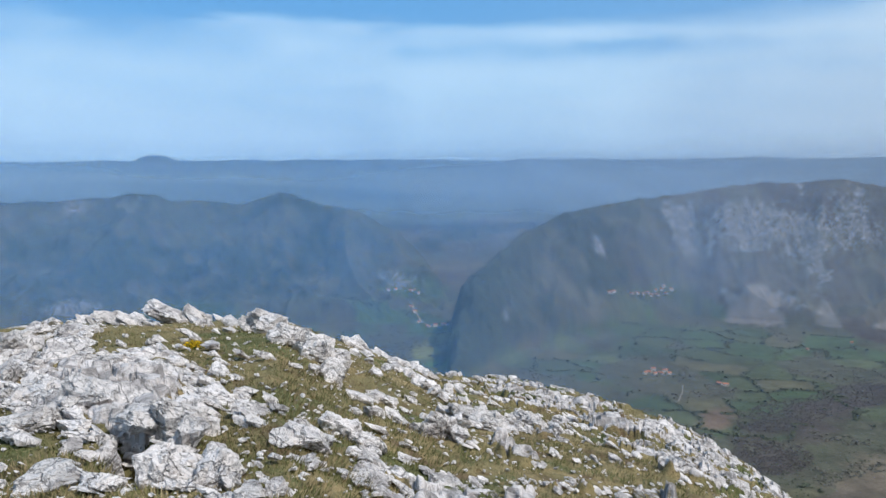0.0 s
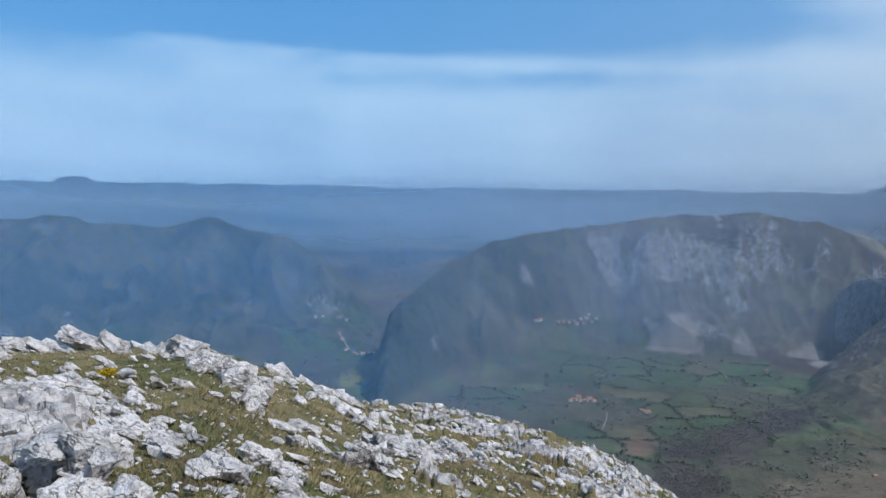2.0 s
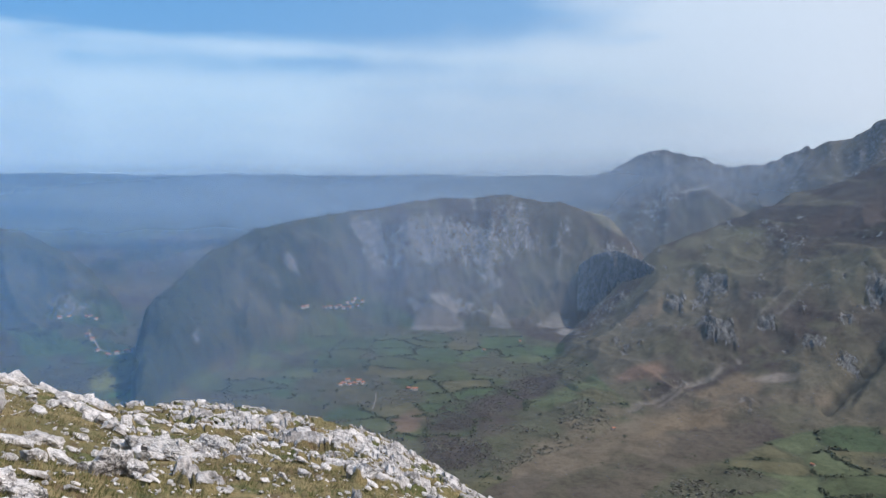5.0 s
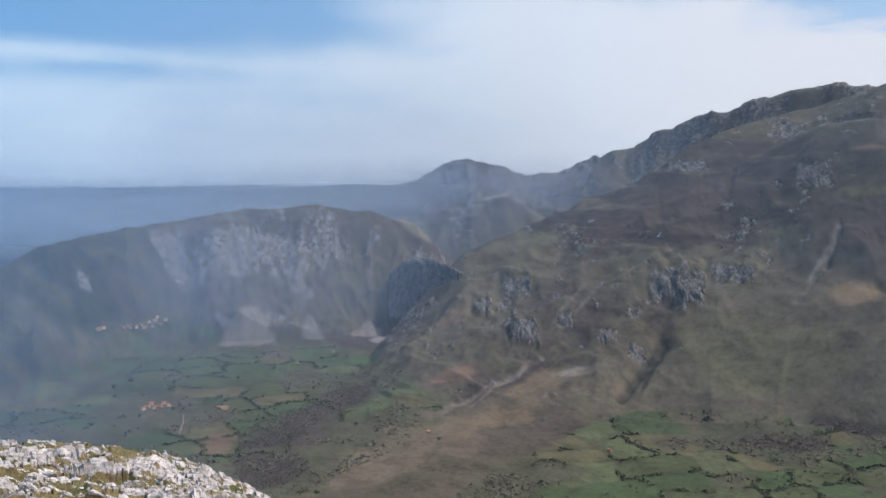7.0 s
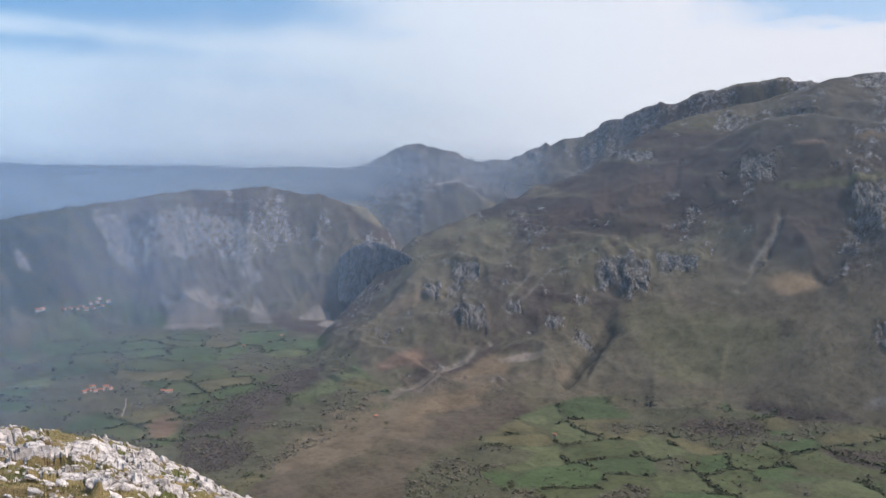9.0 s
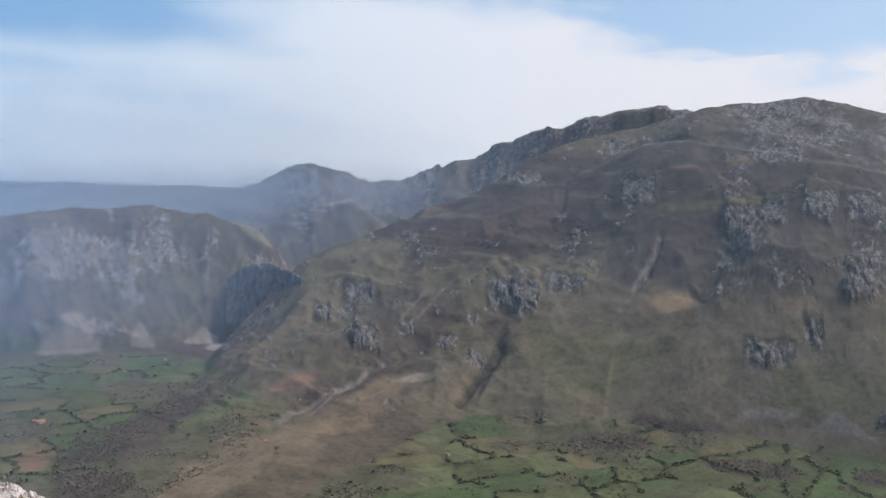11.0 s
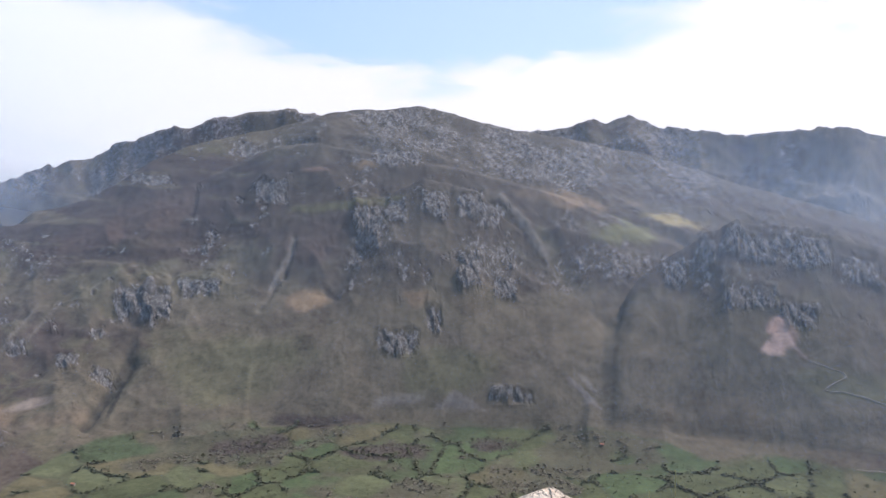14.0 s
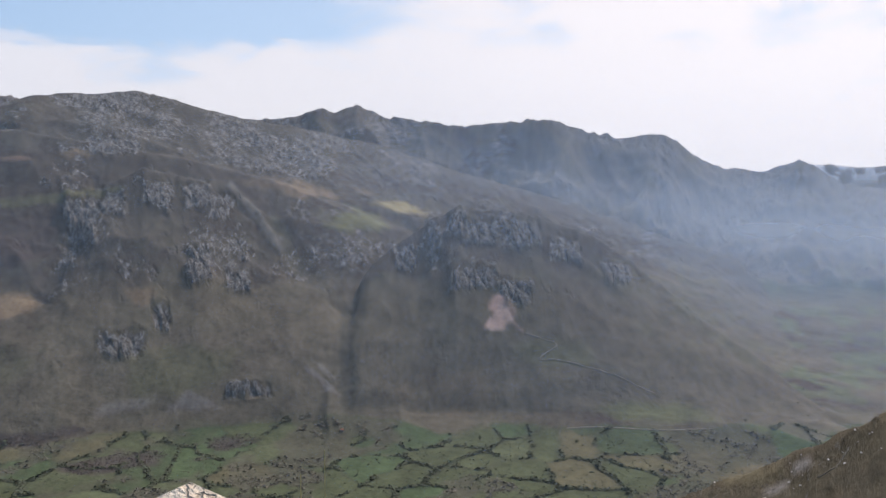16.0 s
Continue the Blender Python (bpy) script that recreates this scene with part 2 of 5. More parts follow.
def haze_material(name, tint):
    """Sheet that stands in for hazy air: mostly clear, the rest scatters sun and sky both ways."""
    m, tools = material(name)
    add, link, calc, mix, ramp = tools
    dens = add("ShaderNodeAttribute", attribute_name="murk").outputs["Fac"]
    front, behind, clear = add("ShaderNodeBsdfDiffuse"), add("ShaderNodeBsdfTranslucent"), add("ShaderNodeBsdfTransparent")
    tone = add("ShaderNodeAttribute", attribute_name="tone").outputs["Fac"]
    # paler on the sunward bearings: scattered sunlight is put into the sheet's colour
    hue = mix(tone, tint, (0.67, 0.79, 0.97))
    for n in (front, behind):
        link(hue, n.inputs["Color"])
    both, out = add("ShaderNodeMixShader", n_0=0.5), add("ShaderNodeMixShader")
    link(front.outputs[0], both.inputs[1]), link(behind.outputs[0], both.inputs[2])
    link(dens, out.inputs[0]), link(clear.outputs[0], out.inputs[1]), link(both.outputs[0], out.inputs[2])
    link(out.outputs[0], add("ShaderNodeOutputMaterial").inputs[0])
    return m


LAND, TURF = terrain_material(), turf_material()
HAZE_BLUE, HAZE_PALE = haze_material("blue_haze", (0.275, 0.55, 0.97)), haze_material("pale_haze", (0.62, 0.78, 0.94))

# ---------------------------------------------------------------- the land
def hash2(ix, iy, seed):
    h = (ix.astype(np.int64) * 374761393 + iy.astype(np.int64) * 668265263 + seed * 1442695041) & 0x7FFFFFFF
    h = ((h ^ (h >> 13)) * 1274126177) & 0x7FFFFFFF
    return ((h ^ (h >> 16)) & 0xFFFF) / 65535.0


def value_noise(x, y, seed=0):
    ix, iy = np.floor(x), np.floor(y)
    fx, fy = x - ix, y - iy
    fx, fy = fx * fx * fx * (fx * (fx * 6 - 15) + 10), fy * fy * fy * (fy * (fy * 6 - 15) + 10)
    a, b = hash2(ix, iy, seed), hash2(ix + 1, iy, seed)
    c, d = hash2(ix, iy + 1, seed), hash2(ix + 1, iy + 1, seed)
    return (a + (b - a) * fx) * (1 - fy) + (c + (d - c) * fx) * fy


def fbm(x, y, size, octaves=4, seed=0, gain=0.5):
    """Smooth noise, -1 to 1, with hills about size metres across."""
    total, amp, norm = 0.0, 1.0, 0.0
    for o in range(octaves):
        k = 2.0 ** o / size
        c, s = math.cos(o * 1.1 + seed), math.sin(o * 1.1 + seed)
        total = total + amp * (2 * value_noise((c * x - s * y) * k + 17 * o, (s * x + c * y) * k + 5 * o, seed + o) - 1)
        norm += amp
        amp *= gain
    return total / norm


def ridged(x, y, size, octaves=5, seed=0, gain=0.55):
    """Sharp-crested noise, 0 to 1: spurs and gullies."""
    total, amp, norm = 0.0, 1.0, 0.0
    for o in range(octaves):
        k = 2.0 ** o / size
        c, s = math.cos(o * 0.9 + seed), math.sin(o * 0.9 + seed)
        n = 1 - np.abs(2 * value_noise((c * x - s * y) * k + 11 * o, (s * x + c * y) * k + 7 * o, seed + o) - 1)
        total = total + amp * n * n
        norm += amp
        amp *= gain
    return total / norm


def cells(x, y, size, seed):
    """Cells like broken rock: a number for each block and how far the nearest crack is."""
    u, v = x / size, y / size
    iu, iv = np.floor(u), np.floor(v)
    f1, f2, cell = np.full(np.shape(u), 9.0), np.full(np.shape(u), 9.0), np.zeros(np.shape(u))
    for du in (-1, 0, 1):
        for dv in (-1, 0, 1):
            a, b = iu + du, iv + dv
            e = np.hypot(a + hash2(a, b, seed) - u, b + hash2(a, b, seed + 2) - v)
            near = e < f1
            f2 = np.where(near, f1, np.minimum(f2, e))
            cell = np.where(near, hash2(a, b, seed + 3), cell)
            f1 = np.where(near, e, f1)
    return cell, f2 - f1


def blocks(x, y, size, seed):
    return cells(x + 0.35 * size * fbm(x, y, size * 1.5, 3, seed), y + 0.35 * size * fbm(x, y, size * 1.5, 3, seed + 1), size, seed)


def step(lo, hi, v):
    t = np.clip((v - lo) / (hi - lo), 0, 1)
    return t * t * (3 - 2 * t)


def tan_d(v):
    return np.tan(np.radians(v))


# The shoulder below the summit: bearing, dip of its skyline, distance of its brow
SHOULDER = np.array([(-180, -16, 14), (-60, -12, 22), (-29, -10.9, 30), (-22.5, -10.9, 31), (-15, -11.4, 31), (-12, -11.4, 31), (-7.5, -13.2, 32), (-1, -15.6, 35),
                     (4.7, -15.9, 38), (11, -16.9, 38), (16, -18.2, 34), (20.4, -20.4, 28), (24, -22.4, 24), (30, -26, 18), (45, -33, 10), (100, -34, 9), (180, -16, 14)])


HOLLOW = 9.2  # distance of a dark hollow under a slab


def shoulder(az, d, rough=True):
    dip, brow = np.interp(az, SHOULDER[:, 0], SHOULDER[:, 1]), np.interp(az, SHOULDER[:, 0], SHOULDER[:, 2])
    u = (d - brow) / brow
    z = EYE + tan_d(dip) * d - np.where(u < 0, 2.9 * u * u, 14 * u * u) + 1.25 * np.exp(-(d / 2.2) ** 2)
    if rough:
        x, y = d * np.sin(np.radians(az)), d * np.cos(np.radians(az))
        far = step(3, 9, d)
        z = z + far * (0.22 * fbm(x, y, 5.0, 4, 3) + 0.05 * fbm(x, y, 0.8, 3, 9))
        z = z - 1.0 * np.exp(-((az + 22.2) / 1.1) ** 2 - ((d - HOLLOW) / 0.7) ** 2)
    return z


# The ridges: bearing, distance of the crest, its height in degrees above the eye's level.
RIDGES = {}
RIDGES["left"] = dict(foot=2150, foot_z=-470, back=0.55, power=1.15, rows=[(-60.42, 3000, -3), (-28.91, 3000, -2.9), (-25.18, 2950, -3.05), (-21.25, 2900, -2.5), (-18.63, 2920, -3.1), (-14.1, 2950, -3.3), (-11.28, 2900, -2.8),
    (-8.56, 2850, -3.5), (-6.64, 2800, -3.9), (-5.84, 2780, -4.1), (-4.6, 2800, -4.7), (-3.3, 2800, -5.2), (-2.0, 2790, -6.6), (-0.9, 2740, -8.0), (0.5, 2620, -10.2), (2.02, 2500, -14), (180, 2500, -20)])
RIDGES["middle"] = dict(foot=3150, foot_z=-340, back=0.3, power=1.0, rows=[(-60.42, 3600, -8), (-9.06, 3600, -6), (-4.02, 3600, -4.7), (-1, 3550, -4.9), (1.52, 3600, -4.7), (4.02, 3650, -4.4), (8.06, 3700, -4.6), (14.1, 3700, -6), (180, 3600, -12)])
RIDGES["crag"] = dict(foot=2330, foot_z=-462, back=0.7, power=0.95, run=330, soft=60.0, rows=[(-180, 1900, -30), (-0.8, 1900, -17), (0.2, 1950, -14.2), (0.6, 1990, -11.8), (1.3, 2030, -9.7), (2.3, 2080, -8.1), (3.5, 2150, -7.0), (5.04, 2230, -5.7), (7.05, 2330, -4.8), (10.98, 2480, -3.45),
    (15.51, 2650, -2.85), (17.32, 2700, -2.75), (20.55, 2780, -2.1), (22.16, 2800, -1.95), (24.17, 2830, -2), (26.39, 2830, -1.7), (28.71, 2800, -2), (30.51, 2760, -2.2), (33.43, 2740, -3.2), (35.35, 2740, -5.1), (38.27, 2740, -9), (44.31, 2740, -20), (180, 2740, -30)])
RIDGES["cliff"] = dict(foot=2400, foot_z=-440, back=0.30, power=0.55, run=75, soft=25.0, rows=[(-180, 2560, -30), (30.1, 2560, -12.5), (30.9, 2540, -9.6), (31.4, 2510, -6.4), (32.5, 2460, -5.65), (33.9, 2390, -5.4), (35.4, 2320, -5.9), (36.6, 2270, -6.5), (37.4, 2240, -8.3), (39.2, 2220, -13), (180, 2220, -30)])
RIDGES["main"] = dict(foot=1640, foot_z=-492, set_back=[(58, 1640, -492), (60, 2250, -85), (63, 2450, 85), (67, 2540, 112), (73, 2540, 85), (80, 2520, 20), (86, 2520, -55), (92, 2520, -150), (98, 2500, -260), (104, 2300, -400), (110, 1900, -492)], back=0.35, power=1.0, run=400, soft=60.0, rows=[(-180, 2000, -30), (22.16, 1750, -19), (27.19, 1950, -15.5), (30.71, 2200, -11.4), (34.25, 2330, -7.6), (36.76, 2400, -5), (39.68, 2450, -3.9), (42.3, 2500, -2.8), (45.32, 2560, -1.7), (47.94, 2600, -0.54), (49.87, 2630, 0.51), (52.08, 2680, 2.22),
    (54.69, 2740, 3.23), (57.39, 2800, 4.05), (60.1, 2850, 4.61), (61.91, 2870, 5.07), (63.95, 2900, 5.92), (67.2, 2930, 6.33), (70, 2940, 6.58), (72, 2950, 6.28), (74.82, 2960, 5.43), (77.54, 2990, 4.93), (82.28, 3030, 4.03),
    (86.31, 3080, 3.28), (89.13, 3120, 2.43), (92.15, 3170, 1.43), (95.47, 3220, 0.53), (103.63, 3370, -1.87), (106.75, 3430, -3.07), (109.77, 3480, -3.97), (113.81, 3500, -6.07), (120.85, 3500, -9.57), (180, 3500, -20)])
RIDGES["brow"] = dict(foot=1660, foot_z=-492, back=-0.07, flat=420, power=0.95, run=400, soft=8.0, rows=[(-180, 2500, -30), (38, 2480, -25), (41, 2480, -6), (45, 2500, -2.3), (50, 2520, -0.7), (55, 2550, 0.95), (58, 2560, 2.4), (60, 2540, 3.3), (63, 2500, 3.6), (66, 2450, 3.2), (72, 2400, 2.3), (76, 2380, 1.4), (80, 2350, 0.3), (84, 2330, -1.3), (88, 2330, -2.9), (92, 2330, -5.5), (97, 2330, -9), (104, 2330, -15), (180, 2300, -30)])
RIDGES["rib"] = dict(foot=1700, foot_z=-490, back=0.10, power=0.86, run=300, soft=110.0, rows=[(-180, 2200, -30), (50.36, 2250, -15.94), (56.4, 2250, -8.77), (60.42, 2250, -5.25), (63.44, 2230, -3.19), (65.36, 2230, -1.87), (66.98, 2240, -0.47), (68.88, 2250, 0.63), (70.4, 2260, 1.58), (72.52, 2260, 1.18), (74.42, 2250, 0.53), (76.04, 2220, -0.97),
    (78.46, 2180, -2.9), (81.07, 2150, -4.6), (83.19, 2130, -6.0), (84.4, 2110, -7.0), (86.01, 2070, -9.6), (88.12, 2000, -13.6), (90.64, 1940, -18.5), (180, 1800, -30)])
RIDGES["hill"] = dict(foot=1680, foot_z=-492, back=0.28, power=0.84, run=300, soft=110.0, rows=[(-180, 1900, -30), (77.54, 1850, -21), (80.2, 1900, -18.6), (81.4, 1940, -16.6), (82.5, 1970, -14.0), (83.4, 1990, -10.8), (84.2, 2005, -8.0), (84.9, 2020, -6.3), (85.6, 2045, -5.2), (86.51, 2070, -4.3), (87.42, 2090, -3.67), (89.13, 2110, -2.57), (90.84, 2120, -1.47), (91.85, 2120, -0.97), (93.66, 2130, -1.12), (95.98, 2140, -1.32),
    (97.89, 2150, -1.77), (101.31, 2170, -2.97), (103.33, 2160, -4.17), (105.25, 2140, -5.57), (107.05, 2110, -6.97), (109.77, 2060, -8.97), (112.79, 2000, -10.97), (116.32, 1920, -13.57), (120.85, 1850, -16.07), (180, 1850, -30)])
RIDGES["second"] = dict(foot=3250, foot_z=-330, back=0.5, power=0.9, rows=[(-180, 3550, -30), (30.21, 3550, -5.6), (34.15, 3550, -2.7), (36.25, 3550, -1.3), (37.67, 3550, -0.55), (38.67, 3550, -0.95), (39.68, 3550, -0.85), (40.69, 3550, -1.5), (42.09, 3550, -2.3), (46.33, 3550, -5), (180, 3550, -30)])
RIDGES["peak"] = dict(foot=3700, foot_z=-260, back=0.4, power=1.1, rows=[(-180, 4300, -30), (24.08, 4300, -4), (26.69, 4300, -2.3), (28.3, 4300, -1.6), (30.4, 4300, -0.5), (31.81, 4300, -0.2), (33.31, 4300, 0.05), (34.82, 4300, 0.8), (35.92, 4300, 1.4), (36.93, 4300, 1.63), (38.03, 4300, 1.45), (39.63, 4300, 1), (40.94, 4300, 0.42),
    (41.54, 4300, 0.34), (42.74, 4300, 0.6), (43.75, 4280, 0.7), (45.55, 4250, 1.4), (47.36, 4200, 2.2), (47.96, 4190, 2.05), (49.37, 4150, 2.81), (50.67, 4100, 3.36), (52.58, 4050, 4.12), (54.08, 4000, 4.38), (54.69, 4000, 4.33), (55.99, 4000, 4.89), (58, 4000, 5.45), (59.2, 4000, 5.56), (60.91, 4000, 5.87), (62.61, 4000, 5.77), (65.22, 4000, 5.28), (72.24, 4000, 3.08), (180, 4000, -30)])
RIDGES["high"] = dict(foot=3350, foot_z=-330, back=0.5, power=1.2, rows=[(-180, 4300, -30), (66.47, 4300, 2.43), (73.52, 4300, 4.43), (77.54, 4300, 4.98), (81.07, 4300, 5.23), (81.98, 4300, 5.73), (83.09, 4300, 5.48), (84.7, 4300, 6.18), (86.01, 4300, 5.58), (87.01, 4300, 5.18), (89.63, 4250, 4.93), (92.65, 4200, 4.83), (94.87, 4150, 4.98), (97.09, 4100, 5.33),
    (98.9, 4100, 4.93), (100.91, 4120, 4.13), (103.23, 4150, 3.98), (105.45, 4150, 4.08), (106.75, 4150, 3.53), (108.47, 4200, 2.43), (110.99, 4250, 1.58), (112.19, 4250, 1.53), (113.4, 4250, 1.98), (114.61, 4250, 2.38), (115.61, 4250, 1.93), (117.13, 4250, 0.78), (119.55, 4300, 0.43), (126.9, 4300, -1.07), (180, 4300, -20)])
RIDGES["snow"] = dict(foot=4500, foot_z=-120, back=0.5, power=1.0, rows=[(-180, 4820, -30), (106.75, 4820, -1.57), (110.79, 4820, 1.23), (113.3, 4820, 1.63), (116.42, 4820, 2.03), (118.03, 4820, 1.78), (119.65, 4820, 1.88), (124.88, 4820, 1.63), (134.96, 4820, 0.93), (180, 4820, -8)])
RIDGES["spur"] = dict(foot=430, foot_z=-300, back=0.85, power=1.0, rows=[(-180, 700, -60), (100.71, 760, -29.57), (104.73, 760, -22.07), (107.56, 750, -19.97), (110.79, 740, -18.47), (114.41, 730, -16.67), (117.33, 715, -14.97), (120.15, 700, -13.17), (126.9, 690, -9.57), (151.07, 700, -7.57), (180, 700, -30)])
RIDGES["mesa"] = dict(foot=4600, foot_z=-80, back=0.4, power=0.6, rows=[(-180, 4860, -30), (-21.65, 4860, -1.2), (-20.55, 4860, -0.1), (-19.94, 4860, 0.1), (-19.03, 4860, 0.06), (-18.33, 4860, -0.25), (-17.12, 4860, -1.2), (180, 4860, -30)])
NAMES = list(RIDGES)
FLOOR = np.array([(0, -560), (900, -520), (1200, -500), (1800, -483), (2450, -458), (3000, -400), (3600, -300), (4300, -135), (4860, -26), (4960, -30)])


def land(az, d):
    """Height of the land without its roughness, and which ridge it belongs to (0: valley floor)."""
    best = np.interp(d, FLOOR[:, 0], FLOOR[:, 1]) + step(1000, 1300, d) * (9 * fbm(d * np.sin(np.radians(az)), d * np.cos(np.radians(az)), 380, 3, 77))
    best = np.maximum(best, EYE - 2 - d * 0.56)          # the flank of the own mountain
    kind = np.zeros(np.shape(best), int)
    crest = np.zeros(np.shape(best))
    for i, n in enumerate(NAMES):
        r = RIDGES[n]
        rows = np.array(r["rows"])
        side = az
        if n == "hill":  # its flank runs into the next one along a crooked gully
            side = az + step(88, 85.5, az) * 0.9 * fbm(d * np.sin(np.radians(az)), d * np.cos(np.radians(az)), 170, 4, 181)
        top_d, top = np.interp(side, rows[:, 0], rows[:, 1]), np.interp(side, rows[:, 0], rows[:, 2])
        top_z = EYE + top_d * tan_d(top)
        start, low = r["foot"], r["foot_z"]
        if "set_back" in r:
            back = np.array(r["set_back"])
            start, low = np.interp(az, back[:, 0], back[:, 1]), np.interp(az, back[:, 0], back[:, 2])
        foot = np.minimum(start, top_d - r.get("run", 250))
        u = np.clip((d - foot) / (top_d - foot), 0, 1)
        base = np.minimum(low, top_z - 25)
        z = base + (top_z - base) * u ** r["power"]
        z = np.where(d > top_d, top_z - r["back"] * (d - top_d) - 0.9 * np.maximum(d - top_d - r.get("flat", 9999), 0), z)
        z = np.where(d < foot, base - (foot - d) * 0.8, z)
        won = z > best
        crest = np.where(won, step(0.7, 1.0, u), crest)
        soft = r.get("soft", 45.0)
        near = np.clip(1 - np.abs(best - z) / soft, 0, 1) * (1 - step(0.6, 0.95, u))
        best, kind = np.maximum(best, z) + near * near * soft * 0.25, np.where(won, i + 1, kind)
    return best, kind, crest


# Lower edge of the dark heather moor: bearing and height in degrees
MOOR_FOOT = np.array([(36, -3.5), (42.3, -3.3), (45.8, -5.2), (50.8, -5.3), (54, -4.4), (57, -3.1), (61, -3.4), (64, -2.6), (70, 0.8)])

# Bare rock standing out of the slopes: bearing, height in degrees, half width and half height in degrees, how far it stands out in metres
OUTCROPS = []
OUTCROPS += [  # below the saddle
    (40.29, -7.5, 1.0, 0.8, 24), (38.07, -9, 0.6, 0.7, 26), (41.09, -10.7, 0.9, 1.1, 30),
    (43.91, -9.9, 0.5, 0.5, 18), (46.83, -10.99, 0.6, 0.5, 12)]
OUTCROPS += [  # moor
    (50.86, -7.33, 1.0, 1.2, 26), (52.37, -7.49, 0.7, 1.5, 28), (55.29, -6.3, 1.2, 0.7, 16),
    (59.92, 0.43, 1.2, 0.9, 16), (52.07, 1, 1.3, 0.4, 12)]
OUTCROPS += [  # rib
    (66.57, -1.97, 0.9, 1.3, 34), (68.68, -0.77, 0.7, 0.9, 24), (71.3, -0.27, 0.8, 1.0, 24),
    (73.72, -0.37, 0.9, 0.9, 22), (75.23, -1.17, 0.7, 0.8, 18), (74.12, -5.27, 0.9, 1.1, 22),
    (76.54, -6.17, 0.6, 0.9, 20), (68.78, 2.93, 1.3, 0.5, 12), (68.78, -10.07, 1.0, 0.9, 13),
    (71.4, -8.47, 0.6, 0.9, 18), (77.04, -13.77, 1.3, 0.5, 8)]
OUTCROPS += [  # hill beyond the gully
    (90.24, -3.17, 0.5, 1.4, 26), (91.65, -2.17, 0.6, 1.2, 30), (93.86, -2.77, 1.2, 1.0, 24),
    (96.69, -2.77, 1.0, 0.9, 20), (99.71, -3.97, 0.9, 0.8, 16), (96.08, -6.97, 1.2, 0.8, 18),
    (93.06, -5.97, 1.6, 0.9, 16), (103.33, -5.57, 0.9, 0.6, 14), (88.22, -4.77, 0.7, 1.0, 16)]
# Patches of ground: bearing, height, half width, half height in degrees, lean, colour
SCREE, TAN, OLIVE, WOOD, RUST, STRAW, GREEN, EARTH = (0.24, 0.215, 0.20), (0.16, 0.12, 0.08), (0.100, 0.095, 0.058), (0.066, 0.053, 0.049), (0.150, 0.098, 0.072), (0.24, 0.20, 0.095), (0.07, 0.14, 0.035), (0.135, 0.108, 0.078)
# Pale bare rock among the woods: bearing, height, half width, half height in degrees
BARE_ROCK = [(-25.5, -9.7, 1.9, 0.6), (-19.6, -7.6, 0.6, 0.3), (-13.3, -5.5, 0.8, 0.4), (-9.1, -7.8, 0.8, 0.5), (-3.8, -7.7, 1.0, 0.35), (-3.0, -5.5, 1.0, 0.5), (-10.8, -6.1, 0.5, 0.4),
             (1.8, -8.8, 0.3, 0.8), (4.6, -11.4, 0.4, 0.7), (7.2, -13.4, 0.6, 0.4), (3.2, -12.6, 0.3, 0.5)]
PATCHES = []
PATCHES += [  # gorge, white crag and its foot
    (29.81, -10.4, 0.8, 0.3, 0, SCREE),
    (30.71, -11.2, 0.7, 0.25, 0, SCREE), (25.58, -10.6, 0.5, 0.2, 0.2, SCREE), (19.13, -17.8, 1.7, 0.7, 0.3, RUST),
    (24.2, -17.4, 4.2, 1.3, 0.30, WOOD), (27.59, -15.4, 2.8, 0.8, 0.3, WOOD), (22.96, -19.8, 2.6, 1.0, 0.1, WOOD)]
PATCHES += [  # gorge, white crag and its foot
    (-0.6, -13.4, 1.6, 0.8, 0.2, (0.17, 0.17, 0.06)), (-0.7, -14.8, 0.9, 0.3, 0, GREEN)]
PATCHES += [  # saddle and the lower slopes
    (46.33, -14.4, 2.6, 0.6, 0.05, EARTH), (41.89, -14.3, 2.5, 0.6, 0.3, TAN), (35.85, -13.9, 1.7, 0.7, 0.2, RUST),
    (33.5, -18.4, 7.0, 1.7, 0.34, EARTH), (39.27, -16.6, 3.2, 0.8, 0.30, TAN), (44.1, -8.7, 1.0, 0.2, 1.3, (0.145, 0.128, 0.105)),
    (45.6, -8.2, 0.9, 0.16, 1.2, (0.145, 0.128, 0.105)), (39.0, -14.5, 1.9, 0.14, 0.75, (0.165, 0.14, 0.12)), (44.5, -13.4, 1.4, 0.3, 0.2, (0.2, 0.165, 0.14))]
PATCHES += [  # saddle and the lower slopes
    (47.84, -3.19, 3.0, 0.7, 0.2, (0.07, 0.05, 0.042)), (38.87, -1.4, 0.9, 0.3, 0.5, SCREE), (32.83, -3.2, 1.2, 0.5, -0.8, (0.2, 0.18, 0.13)),
    (36.25, -9.6, 1.6, 0.7, 0.4, TAN)]
PATCHES += [  # moor under the summit
    (62.14, -7.22, 1.6, 0.7, 0.1, (0.21, 0.15, 0.095)), (62.84, 1.99, 0.9, 0.2, 0, RUST), (60.7, -4.9, 0.7, 0.35, 1.8, (0.17, 0.155, 0.135)),
    # the near-black strip puts the shade of a gully into the ground colour
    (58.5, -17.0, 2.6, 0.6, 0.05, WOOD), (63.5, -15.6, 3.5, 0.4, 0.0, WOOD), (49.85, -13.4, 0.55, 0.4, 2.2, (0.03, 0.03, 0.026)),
    (52.97, -1.08, 3.0, 1.0, 0.25, (0.065, 0.048, 0.04)), (62.94, -3.21, 2.5, 1.6, 0.1, (0.06, 0.046, 0.04)), (56.9, -11.75, 5.5, 2.6, 0, OLIVE)]
